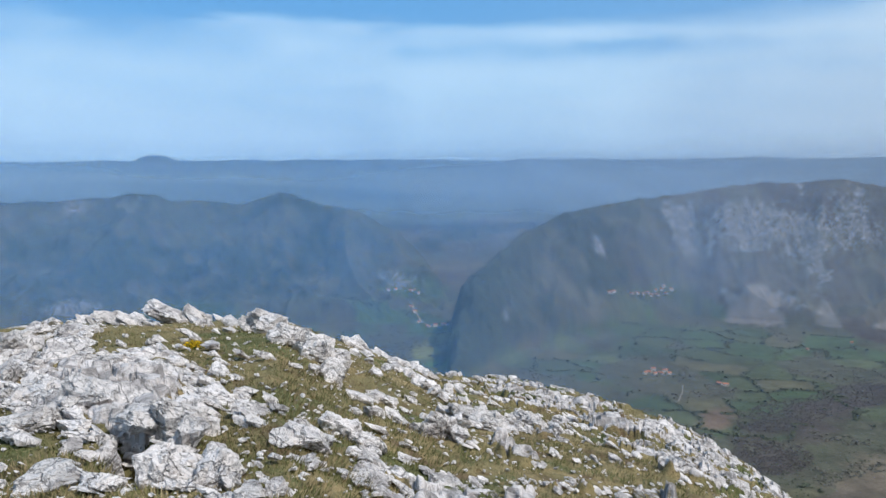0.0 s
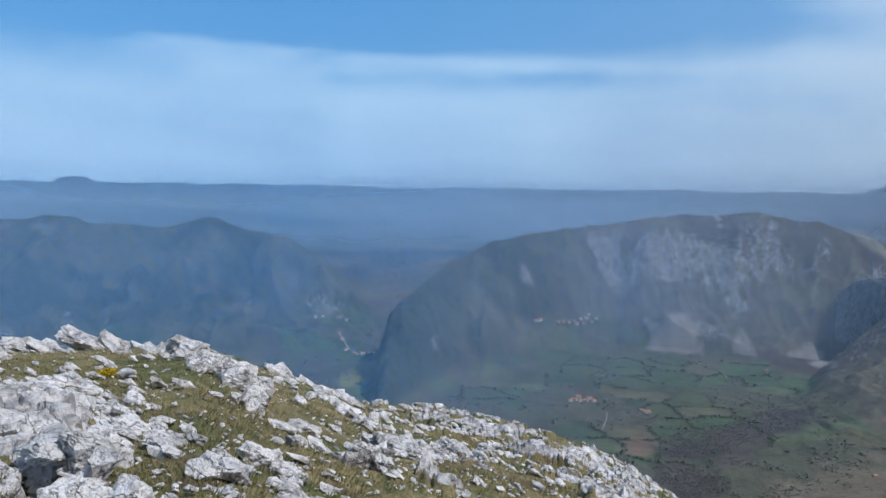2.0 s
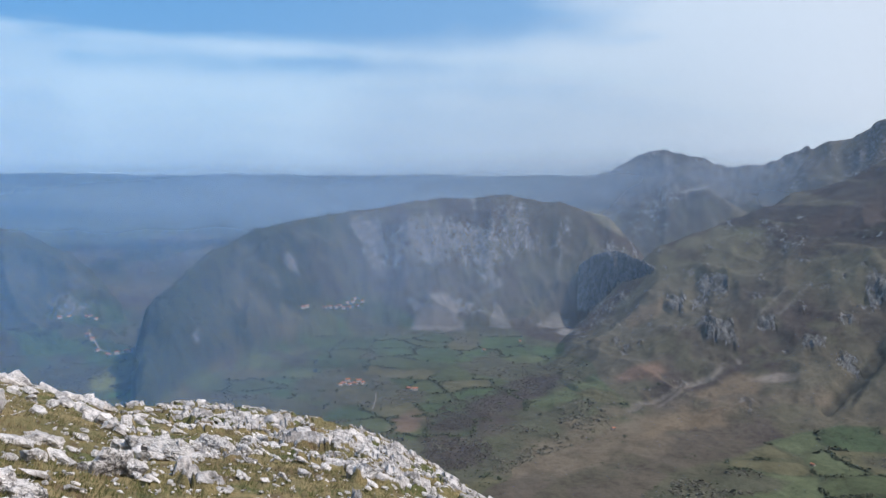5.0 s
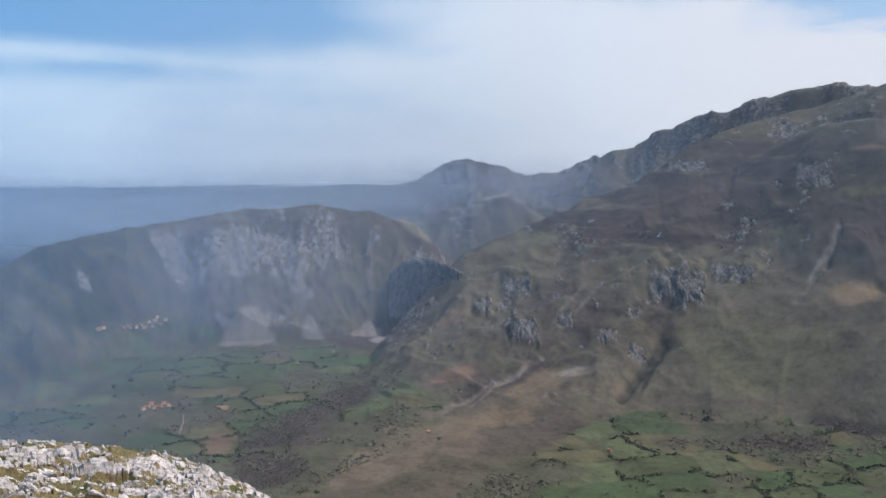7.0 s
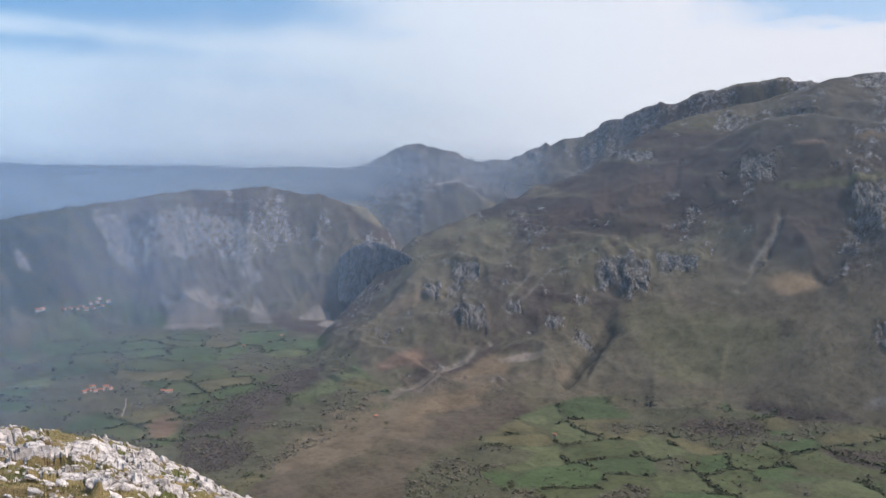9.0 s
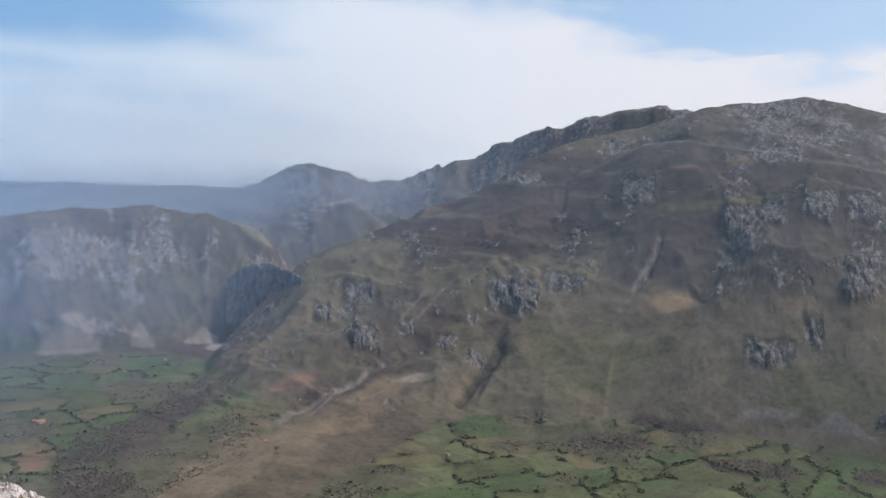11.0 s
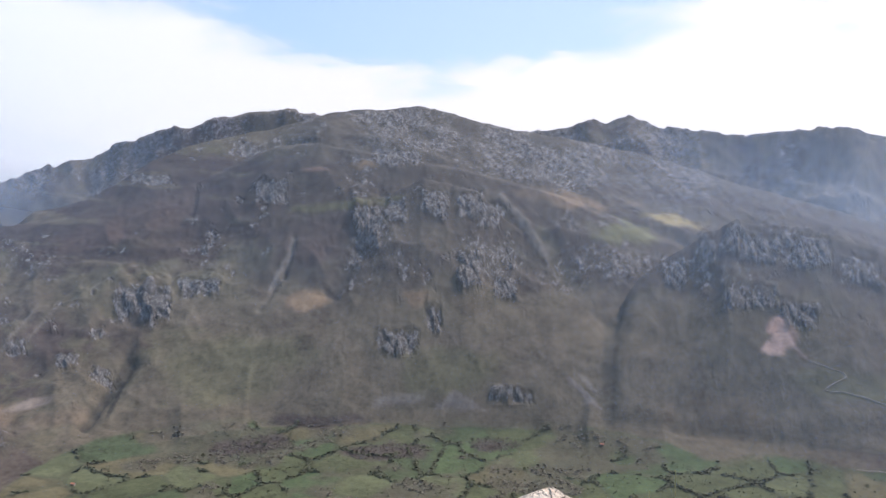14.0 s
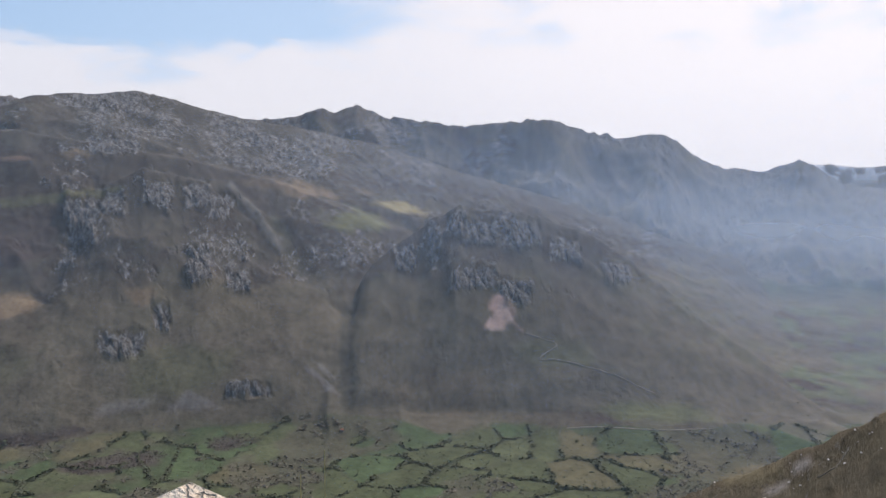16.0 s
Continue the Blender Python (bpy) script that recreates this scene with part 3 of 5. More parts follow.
PATCHES += [  # rib and its flanks
    (66.47, 2.23, 1.2, 0.25, 0, TAN), (70.3, -6.87, 0.9, 0.7, 0, TAN), (68.78, -14.17, 1.7, 0.45, 0.2, (0.165, 0.15, 0.13)),
    (68.5, -17.6, 3.0, 0.5, 0.05, WOOD), (76.0, -17.0, 1.8, 0.5, 0.05, WOOD), (81.18, 0.23, 3.2, 0.6, -0.12, TAN),
    (72.52, -12.17, 4.0, 1.6, 0, OLIVE), (64.96, -0.58, 4.0, 0.35, 0.1, (0.10, 0.096, 0.055))]
PATCHES += [  # hill beyond the gully and near spur
    (95.07, -8.27, 0.9, 0.8, -0.2, (0.42, 0.27, 0.22)), (87.82, -1.07, 1.9, 0.35, -0.18, STRAW), (84.6, -1.97, 2.0, 0.8, -0.1, (0.115, 0.118, 0.06)),
    (82.6, -12.6, 0.8, 0.22, -0.9, (0.15, 0.135, 0.115)), (98.19, -11.37, 2.6, 1.0, 0, OLIVE), (105.25, -14.77, 3.5, 0.7, 0, (0.105, 0.110, 0.055)),
    (91.14, -14.17, 4.2, 1.5, 0, (0.10, 0.08, 0.055)), (115.41, -17.17, 0.9, 0.35, 0.3, SCREE), (114.01, -18.77, 1.2, 0.35, 0.5, SCREE)]
PATCHES += [  # hill beyond the gully and near spur
    (119.44, -17.17, 1.6, 0.8, 0.3, (0.06, 0.05, 0.035)), (112.29, -18.17, 2.0, 0.5, 0.3, (0.12, 0.10, 0.06))]
# Gullies and scars that run down the slopes: bearing and height of both ends, half width in degrees, depth, colour (the
# dark ones hold their shade in it)
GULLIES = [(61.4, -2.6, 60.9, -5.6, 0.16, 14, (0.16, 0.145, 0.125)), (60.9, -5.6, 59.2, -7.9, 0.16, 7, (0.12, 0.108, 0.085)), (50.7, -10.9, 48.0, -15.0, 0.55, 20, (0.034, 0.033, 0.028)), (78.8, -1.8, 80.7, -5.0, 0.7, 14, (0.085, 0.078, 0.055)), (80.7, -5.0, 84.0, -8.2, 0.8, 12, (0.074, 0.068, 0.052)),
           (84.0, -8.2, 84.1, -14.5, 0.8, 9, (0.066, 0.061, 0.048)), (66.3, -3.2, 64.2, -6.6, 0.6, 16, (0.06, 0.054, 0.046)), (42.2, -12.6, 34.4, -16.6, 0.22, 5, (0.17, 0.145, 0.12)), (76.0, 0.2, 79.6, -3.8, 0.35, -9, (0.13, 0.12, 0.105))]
# upper edge of the farmed land: bearing and height in degrees
# Scree fans: bearing and height of the top, height of the foot, half width at the foot, how far the foot lies to the right, colour
FANS = [(21.6, -8.5, -11.0, 1.75, 0.0, (0.185, 0.162, 0.148)), (19.2, -9.2, -10.6, 0.7, 1.6, (0.17, 0.15, 0.135)), (29.6, -9.6, -10.8, 1.1, 0.3, (0.18, 0.16, 0.145)), (25.6, -9.4, -10.9, 0.6, 0.2, (0.16, 0.145, 0.13)),
        (95.1, -7.7, -9.5, 1.3, 0.0, (0.40, 0.28, 0.235)), (73.2, -13.4, -14.6, 1.8, 0.2, (0.135, 0.120, 0.105)), (80.9, -11.9, -13.6, 0.3, 2.0, (0.145, 0.130, 0.115))]
# Lower edge of the fields beside the brown apron of the main slope
APRON = np.array([(20, -40), (24, -23), (27.6, -20.5), (31, -18.9), (34.5, -17.2), (36.25, -16.4), (40, -14.6), (44, -13.4)])
FARM_TOP = np.array([(-180, -9), (-8.06, -10), (-3.02, -8.6), (1, -9.5), (3.02, -14.8), (6.04, -14), (9.06, -12), (12.08, -9.2), (16.11, -9), (20.14, -10.9), (27.19, -11.4), (30.21, -12.4), (33.23, -14.5), (36.2, -16.5), (36.3, -21.5), (38, -20.4), (40, -19.5), (42.3, -19.0), (44.81, -17.6), (48.64, -15.67), (58.41, -15.8), (66.47, -16.47), (74.52, -15.67),
                     (84.09, -15.77), (90.64, -16.67), (100.71, -16.47), (105.75, -15.77), (112.79, -15.17), (120.85, -14.07), (180, -14)])
FIELD = dict(size_x=105.0, size_y=92.0)


def field_cells(x, y):
    """Small hedged fields: for each place, a number for its field and how near the hedge runs."""
    turn = 0.35
    u, v = (x * math.cos(turn) - y * math.sin(turn)), (x * math.sin(turn) + y * math.cos(turn))
    u, v = u + 60 * fbm(x, y, 210, 4, 41), v + 60 * fbm(x, y, 210, 4, 43)
    u, v = u / FIELD["size_x"], v / FIELD["size_y"]
    iu, iv = np.floor(u), np.floor(v)
    f1, f2, cell = np.full(np.shape(u), 9.0), np.full(np.shape(u), 9.0), np.zeros(np.shape(u))
    for du in (-1, 0, 1):
        for dv in (-1, 0, 1):
            a, b = iu + du, iv + dv
            px, py = a + 0.15 + 0.7 * hash2(a, b, 5), b + 0.15 + 0.7 * hash2(a, b, 6)
            e = np.hypot(px - u, py - v)
            near = e < f1
            f2 = np.where(near, f1, np.minimum(f2, e))
            cell = np.where(near, hash2(a, b, 7), cell)
            f1 = np.where(near, e, f1)
    return cell, (f2 - f1) * FIELD["size_y"]


def green_valley(x, y, z, kind):
    """1 where the valley is farmed: below a line along the foot of the slopes."""
    d = np.hypot(x, y)
    az, el = np.degrees(np.arctan2(x, y)), np.degrees(np.arctan2(z - EYE, d))
    line = np.interp(az, FARM_TOP[:, 0], FARM_TOP[:, 1]) + 0.9 * fbm(x, y, 150, 4, 71)
    above = el - np.interp(az, APRON[:, 0], APRON[:, 1]) + 0.7 * fbm(x, y, 90, 3, 73)
    return step(0.25, -0.15, el - line) * np.where(az < 36.3, step(-0.1, 0.2, above), 1.0) * step(900, 1000, d) * step(3000, 2700, d)


def terrain(az, d):
    """Finished height, cover colour and rockiness of the land at bearing az and distance d."""
    x, y = d * np.sin(np.radians(az)), d * np.cos(np.radians(az))
    z, kind, crest = land(az, d)
    is_kind = {n: kind == i + 1 for i, n in enumerate(NAMES)}
    slopes = step(-505, -440, z)
    calm = 1 - 0.75 * crest
    far = np.where(az > 100, step(420, 520, d), step(850, 1050, d))
    spurs = ridged(x, y, 420, 5, 2)
    el0 = np.degrees(np.arctan2(z - EYE, d))
    moorland = is_kind["main"] | is_kind["brow"] | is_kind["rib"] | is_kind["hill"]
    smooth = moorland * step(-5.0, -8.5, el0 + 3.0 * fbm(x, y, 240, 3, 131)) * step(50, 54, az)
    calm = calm * (1 - 0.6 * smooth)
    amp = np.select([is_kind[n] for n in NAMES], [95, 60, 80, 30, 42, 42, 42, 40, 60, 80, 100, 30, 16, 10], 10.0)
    z = z + far * slopes * calm * amp * (spurs - 0.42) * 1.5
    z = z + far * (1 - 0.6 * smooth) * (5.5 * fbm(x, y, 70, 5, 8, 0.65) + 6 * fbm(x, y, 300, 2, 12)) * (0.4 + 0.6 * slopes) * (1 - 0.5 * crest)
    z = z + crest * far * slopes * np.where(is_kind["peak"] | is_kind["high"], 30, 9) * (ridged(x, y, 75, 4, 21) - 0.36)
    wild = np.where(is_kind["left"] | is_kind["middle"], 1.0, is_kind["crag"] * step(24, 11, az))
    z = z + wild * far * slopes * (1 - 0.7 * crest) * 42 * (ridged(x, y, 230, 5, 191, 0.6) - 0.45)
    z = z + is_kind["peak"] * step(41, 45, az) * crest * 34 * (ridged(x, y, 120, 3, 23) - 0.36)
    z = z + (kind == 0) * step(2900, 3300, d) * step(4700, 4300, d) * 34 * (ridged(x, y, 520, 4, 141) - 0.4)
    # roughness of cliffs: ribs that run down the slope
    rocky = np.select([is_kind[n] for n in NAMES], [0.2, 0.2, 0.44, 1.0, 0.20, 0.20, 0.26, 0.20, 0.36, 0.5, 0.5, 0.3, 0.3, 0.2], 0.0)
    blotch = fbm(x, y, 170, 4, 31)
    rocky = rocky + np.where(is_kind["crag"], 0.62, 0.42) * blotch * (rocky > 0)
    rocky = rocky * (1 - 0.7 * smooth) * np.where(is_kind["crag"], 1 - 0.75 * crest * step(25, 20, az), 1.0)
    rocky = rocky * np.where(is_kind["crag"], 0.25 + 0.75 * step(13, 25, az + 12 * blotch), 1.0)
    forest = step(8.0, 3.0, az) * step(-2.5, -0.5, az) * is_kind["crag"]
    rocky = rocky * (1 - 0.75 * forest) * step(-470, -400, z)
    upper = step(40, 110, z) * (is_kind["main"]) * (step(64, 68, az))
    rocky = rocky + 0.30 * upper * (0.8 + 0.6 * blotch)
    el = np.degrees(np.arctan2(z - EYE, d))
    near_band = far
    wx, wy = fbm(x, y, 70, 4, 101, 0.6), fbm(x, y, 70, 4, 103, 0.6)
    arc, down = np.radians(az) * 2300, d * 0.3
    ribs = ridged(arc + 0.25 * down, down, 95, 5, 51, 0.6)
    knobs = fbm(x, y, 55, 4, 57)
    runnels = []
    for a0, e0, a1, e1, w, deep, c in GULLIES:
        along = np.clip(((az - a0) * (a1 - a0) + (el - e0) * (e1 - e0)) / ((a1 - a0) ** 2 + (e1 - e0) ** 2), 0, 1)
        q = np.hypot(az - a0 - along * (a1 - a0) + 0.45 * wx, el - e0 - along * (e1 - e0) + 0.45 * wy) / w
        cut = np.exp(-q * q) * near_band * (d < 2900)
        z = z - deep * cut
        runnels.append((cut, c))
    tower, crack = cells(arc + 0.3 * down + 18 * wx, down * 2.4 + 18 * wy, 34, 211)
    knuckle, chink = cells(arc + 9 * wx, down * 2.6 + 9 * wy, 15, 231)
    crags = (0.35 + 0.65 * tower) * step(0.0, 0.35, crack) + 0.15 * knuckle * step(0.0, 0.35, chink)
    for a, e, w, h, out in OUTCROPS:
        across, up = (az - a) / w + 0.8 * wx + 0.3 * blotch, (el - e) / h + 0.7 * wy
        face = step(1.3, 0.9, np.abs(across)) * step(-1.15, -0.85, up) * (d < 2700) * near_band
        z = z + 0.6 * out * face * step(2.8, 0.2, up) * (0.45 + 0.5 * crags)
        rocky = np.maximum(rocky, 0.72 * face * step(1.4, 0.4, up))
    # small broken outcrops strewn over the moor
    crumbs = step(0.30, 0.50, fbm(x, y, 46, 4, 161, 0.6) + 0.30 * blotch) * moorland * far * slopes * (1 - 0.75 * smooth)
    z = z + crumbs * 5 * (0.4 + 0.6 * crags)
    rocky = np.maximum(rocky, 0.62 * crumbs)
    buttress = ridged(arc + 0.4 * down, down * 0.8, 270, 4, 151, 0.5)
    z = z + far * slopes * (is_kind["crag"] | is_kind["high"] | is_kind["second"] | is_kind["cliff"]) * (1 - crest) * np.where(is_kind["crag"], 70, 95) * (buttress - 0.45)
    for a, e, w, h in BARE_ROCK:
        q = ((az - a) / w + 0.6 * wx) ** 2 + ((el - e) / h + 0.6 * wy) ** 2
        rocky = np.maximum(rocky, (0.62 if w > 1.5 else 0.42) * step(1.7, 0.2, q + 1.0 * blotch))
    # on the crag, shade between ribs goes into colour: pale crests, darker gullies
    rocky = rocky + is_kind["crag"] * step(0.10, 0.45, rocky) * 0.8 * (ribs - 0.5)
    bare = np.clip(rocky, 0, 1) * slopes * far
    z = z + bare * (1 - 0.6 * crest) * 6 * (crags - 0.5)
    z = z + bare * (1 - 0.7 * crest) * (np.where(is_kind["crag"] | is_kind["cliff"], 26, 12) * (ribs - 0.4) + np.where(is_kind["cliff"], 26, 12) * knobs)
    # cover
    n1, n2 = fbm(x, y, 260, 4, 61), fbm(x, y, 60, 4, 63)
    moor = np.array((0.088, 0.076, 0.056))
    col = np.empty(np.shape(z) + (3,))
    col[:] = moor
    def lay(mask, c):
        col[:] = col + mask[..., None] * (np.array(c) - col)
    lay(step(-0.1, 0.35, n1), (0.062, 0.049, 0.042))
    lay(step(0.0, 0.4, n2) * 0.7, (0.096, 0.088, 0.058))
    lay(step(-0.15, -0.5, n1) * 0.6, (0.125, 0.108, 0.076))
    copse, glade = fbm(x, y, 150, 5, 193, 0.6), fbm(x, y, 62, 5, 195, 0.65)
    lay(is_kind["left"] * 0.85, (0.055, 0.062, 0.040))
    lay(is_kind["crag"] * step(19, 8, az + 7 * blotch) * 0.7, (0.06, 0.062, 0.04))
    lay(forest * 0.85, (0.042, 0.052, 0.034))
    lay(wild * (1 - forest) * step(-0.05, 0.25, copse) * 0.75, (0.030, 0.038, 0.024))
    lay(wild * (1 - forest) * step(0.08, 0.35, glade) * 0.55, (0.115, 0.105, 0.080))
    lay(is_kind["spur"] * 0.7, (0.105, 0.085, 0.055))
    lay(is_kind["snow"] * step(60, 100, z) * step(-0.1, 0.2, n2) * 1.0, (0.50, 0.53, 0.58))
    cell, hedge = field_cells(x, y)
    farm = green_valley(x, y, z, kind) * np.where(is_kind["crag"], step(11, 14, az), 1.0)
    lay(farm * 0.9, (0.066, 0.080, 0.040))
    lay(farm * (cell > 0.30), (0.054, 0.073, 0.038))
    lay(farm * (cell > 0.48), (0.060, 0.086, 0.042))
    lay(farm * (cell > 0.70), (0.084, 0.096, 0.052))
    lay(farm * (cell > 0.88), (0.098, 0.090, 0.052))
    lay(farm * step(15, 4, hedge + 10 * n2) * 0.55, (0.052, 0.055, 0.036))
    # rough ground between the fields, grey with thorn and leafless wood
    rough = step(-0.06, 0.16, fbm(x, y, 170, 4, 251, 0.55) - np.where(az > 84, 0.16, 0.0))
    lay(farm * rough * 0.85, (0.074, 0.070, 0.050))
    # pastures on the hazy slopes beyond the hill
    lay(step(101, 108, az) * step(-3.6, -5.2, el0) * step(-14, -12, el0) * (d > 1900) * step(0.0, 0.2, n2 + 0.5 * n1) * 0.7, (0.090, 0.112, 0.060))
    plain = step(2900, 3400, d) * (kind == 0)
    lay(plain * 0.8, (0.055, 0.065, 0.042))
    lay(plain * step(0.05, 0.4, n2), (0.09, 0.10, 0.06))
    # heather moor with pale ledges under the plateau
    heath = moorland * step(-0.4, 0.5, el0 - np.interp(az, MOOR_FOOT[:, 0], MOOR_FOOT[:, 1]) + 0.9 * wx) * step(3.3, 2.3, el0 + 0.8 * wy) * step(76, 66, az)
    ledge = fbm(arc * 0.10, z, 15, 4, 241)
    lay(moorland * step(0.6, -0.4, el0 - np.interp(az, MOOR_FOOT[:, 0], MOOR_FOOT[:, 1])) * step(-9, -5, el0) * step(64, 56, az) * 0.8, (0.112, 0.100, 0.066))
    tops = moorland * step(-9, -3, el0)
    lay(tops * step(0.05, 0.30, fbm(x, y, 120, 4, 171)) * 0.7, (0.052, 0.040, 0.036))
    lay(tops * step(0.10, 0.35, fbm(x, y, 90, 4, 173)) * 0.6, (0.115, 0.110, 0.060))
    lay(heath * 0.85, (0.046, 0.036, 0.032))
    lay(heath * step(0.18, 0.42, ledge) * 0.55, (0.125, 0.108, 0.072))
    lay(heath * step(-0.15, -0.4, ledge) * 0.5, (0.028, 0.022, 0.020))
    lay(tops * (1 - heath) * step(2.0, 3.2, el0) * step(70, 64, az) * 0.6, (0.105, 0.095, 0.058))
    lay(moorland * step(56, 63, az) * (1 - smooth) * 0.8, (0.058, 0.051, 0.043))
    lay(smooth * 0.75, (0.106, 0.092, 0.068))
    lay(upper * 0.8, (0.066, 0.060, 0.050))
    apron = (1 - farm) * step(24, 26, az) * step(46, 42, az) * step(0.1, -0.2, el - np.interp(az, APRON[:, 0], APRON[:, 1]) + 0.7 * fbm(x, y, 90, 3, 73)) * far
    lay(apron * 0.85, (0.086, 0.071, 0.055))
    lay(apron * step(0.05, 0.3, n2) * 0.7, (0.075, 0.066, 0.046))
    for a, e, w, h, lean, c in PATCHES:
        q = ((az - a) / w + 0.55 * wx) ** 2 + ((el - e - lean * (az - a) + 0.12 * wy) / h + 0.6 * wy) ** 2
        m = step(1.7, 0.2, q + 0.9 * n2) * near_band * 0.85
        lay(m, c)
        rocky = rocky * (1 - 0.8 * m)
    # dark runnels: shade in the cut is put into the cover colour
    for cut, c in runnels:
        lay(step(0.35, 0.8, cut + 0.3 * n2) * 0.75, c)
    for a, top, bottom, w, lean, c in FANS:
        down_it = (top - el) / (top - bottom) + 0.25 * wy
        half = np.abs(az - a - lean * down_it + 0.25 * wx) / (0.12 + w * np.clip(down_it, 0, 1))
        m = step(1.1, 0.85, half + 0.35 * n2) * step(-0.05, 0.2, down_it) * step(1.12, 0.95, down_it + 0.25 * n2) * (d < 2800) * (d > 985)
        lay(m * 0.95, c)
        rocky = rocky * (1 - m)
    pale = np.where(is_kind["crag"] | is_kind["left"] | is_kind["second"] | is_kind["peak"] | is_kind["cliff"], 1.0, 0.0)
    return x, y, z, col, np.clip(rocky, 0, 1), farm, np.where(rough > 0.5, 99.0, hedge), kind, pale, farm * rough


def sheet(name, x, y, z, closed, mat, attributes, smooth=True, facets=None):
    """One mesh over a grid of places, with colours or numbers for each vertex."""
    rows, cols = x.shape
    co = np.stack([x, y, z], -1).reshape(-1, 3).astype(np.float32)
    i = np.arange(rows - 1)[:, None] * cols
    j = np.arange(cols if closed else cols - 1)[None, :]
    k = (j + 1) % cols
    quads = np.stack([i + j, i + k, i + cols + k, i + cols + j], -1).reshape(-1, 4)[:, ::-1]
    me = bpy.data.meshes.new(name)
    me.vertices.add(len(co)), me.loops.add(quads.size), me.polygons.add(len(quads))
    me.vertices.foreach_set("co", co.ravel())
    me.loops.foreach_set("vertex_index", np.ascontiguousarray(quads).ravel().astype(np.int32))
    me.polygons.foreach_set("loop_start", np.arange(0, quads.size, 4, dtype=np.int32))
    me.update(calc_edges=True)
    me.polygons.foreach_set("use_smooth", np.full(len(quads), smooth) if facets is None else facets.reshape(-1)[quads[:, 0]] < 0.6)
    for key, v in attributes.items():
        if v.ndim == 3:
            rgba = np.concatenate([v.reshape(-1, 3), np.ones((v.shape[0] * v.shape[1], 1))], 1)
            me.attributes.new(key, "FLOAT_COLOR", "POINT").data.foreach_set("color", rgba.astype(np.float32).ravel())
        else:
            me.attributes.new(key, "FLOAT", "POINT").data.foreach_set("value", v.astype(np.float32).ravel())
    me.materials.append(mat)
    return new(name, me)


bearings = np.concatenate([np.arange(-33, 122, 0.135), np.arange(124, 326, 4.0)])
bearings = np.where(bearings > 180, bearings - 360, bearings)
reach = np.concatenate([np.geomspace(0.02, 90, 48)[:-1], np.geomspace(90, 440, 20)[:-1], np.geomspace(440, 980, 44)[:-1], np.geomspace(980, 4950, 490)])
AZ, DIST = np.meshgrid(bearings, reach)
gx, gy, gz, gcol, grock, gfarm, ghedge, gkind, gpale, grough = terrain(AZ, DIST)
own = shoulder(AZ, DIST) - 0.6 * step(69, 60, DIST)
gz = np.where(DIST < 90, np.maximum(own, EYE - 3 - 0.62 * DIST), np.maximum(gz, np.where(DIST < 300, EYE - 3 - 0.62 * DIST, -9999)))
tagged(sheet("ground", gx, gy, gz, True, LAND, {"cover": gcol, "rock": grock, "pale": gpale}, facets=grock), "mountain ridges, moor and hedged green valley fields under haze", "mountains", kind="structure")

near_bearings = np.concatenate([np.linspace(-36, 30, 600), np.linspace(31, 323, 100)])
near_bearings = np.where(near_bearings > 180, near_bearings - 360, near_bearings)
near_az, near_d = np.meshgrid(near_bearings, np.concatenate([np.geomspace(0.04, 3.5, 24)[:-1], np.geomspace(3.5, 70, 320)]))
nx, ny, nz = near_d * np.sin(np.radians(near_az)), near_d * np.cos(np.radians(near_az)), np.maximum(shoulder(near_az, near_d), EYE - 3.6 - 0.62 * near_d)


def stony(x, y, az, d):
    """Where bare rock shows on the shoulder: bands that run down to the right, more of it to the right."""
    ahead = step(75, 40, az) * step(-100, -60, az)
    band = 0.75 * fbm(x * 0.8 + y * 0.5, y * 0.35 - x * 0.2, 2.6, 4, 81) + 0.75 * fbm(x, y, 0.75, 3, 83) * step(-12, 4, az) * ahead
    edge = ahead * step(-4, 8, az) * 0.07 + ahead * step(-20, -27, az) * 0.03 + ahead * step(16, 23, az) * 0.14 - 0.12 * step(-21, -17, az) * step(-4, -9, az)
    brow = np.interp(az, SHOULDER[:, 0], SHOULDER[:, 2])
    band = band + 0.35 * fbm(x * 0.8 + y * 0.5, y * 0.4 - x * 0.25, 1.1, 3, 87) * step(-6, 0, az) * ahead
    edge = edge + ahead * step(-4, 4, az) * (0.34 * step(0.66, 0.46, d / brow) - 0.22 * step(0.5, 0.7, d / brow) * step(18, 12, az)) - 0.10 * step(-15, -12, az) * step(-6, -9, az) - 0.30 * ahead * step(-18, -21, az) * step(10.5, 9, d)
    return band + edge


nrock = step(0.16, 0.40, stony(nx, ny, near_az, near_d))
c1, e1 = blocks(nx, ny, 0.9, 201)
c2, e2 = blocks(nx, ny, 0.33, 301)
rise = step(2.6, 6, near_d)
nz = nz + nrock * rise * (0.24 * c1 * step(0, 0.10, e1) + 0.17 * c2 * step(0, 0.12, e2)) + 0.04 * (ridged(nx, ny, 0.5, 3, 95) - 0.4)
nrock = nrock * (0.55 + 0.45 * c1) * (1 - 0.22 * step(-3, 3, near_az) * step(75, 40, near_az))
tagged(sheet("summit_ground", nx, ny, nz, True, TURF, {"rock": nrock}, False), "olive and straw mountain turf with bare limestone", "hillside", kind="structure")


def on_shoulder(az, el):
    """The place on the shoulder that is seen from the eye at this bearing and height."""
    d = np.geomspace(2.7, 60, 3000)
    e = np.degrees(np.arctan2(shoulder(np.full_like(d, az), d) - EYE, d))
    i = int(np.argmax(e >= el)) if (e >= el).any() else int(np.argmax(e))
    return d[i] * math.sin(radians(az)), d[i] * math.cos(radians(az)), float(shoulder(az, d[i])), float(d[i])


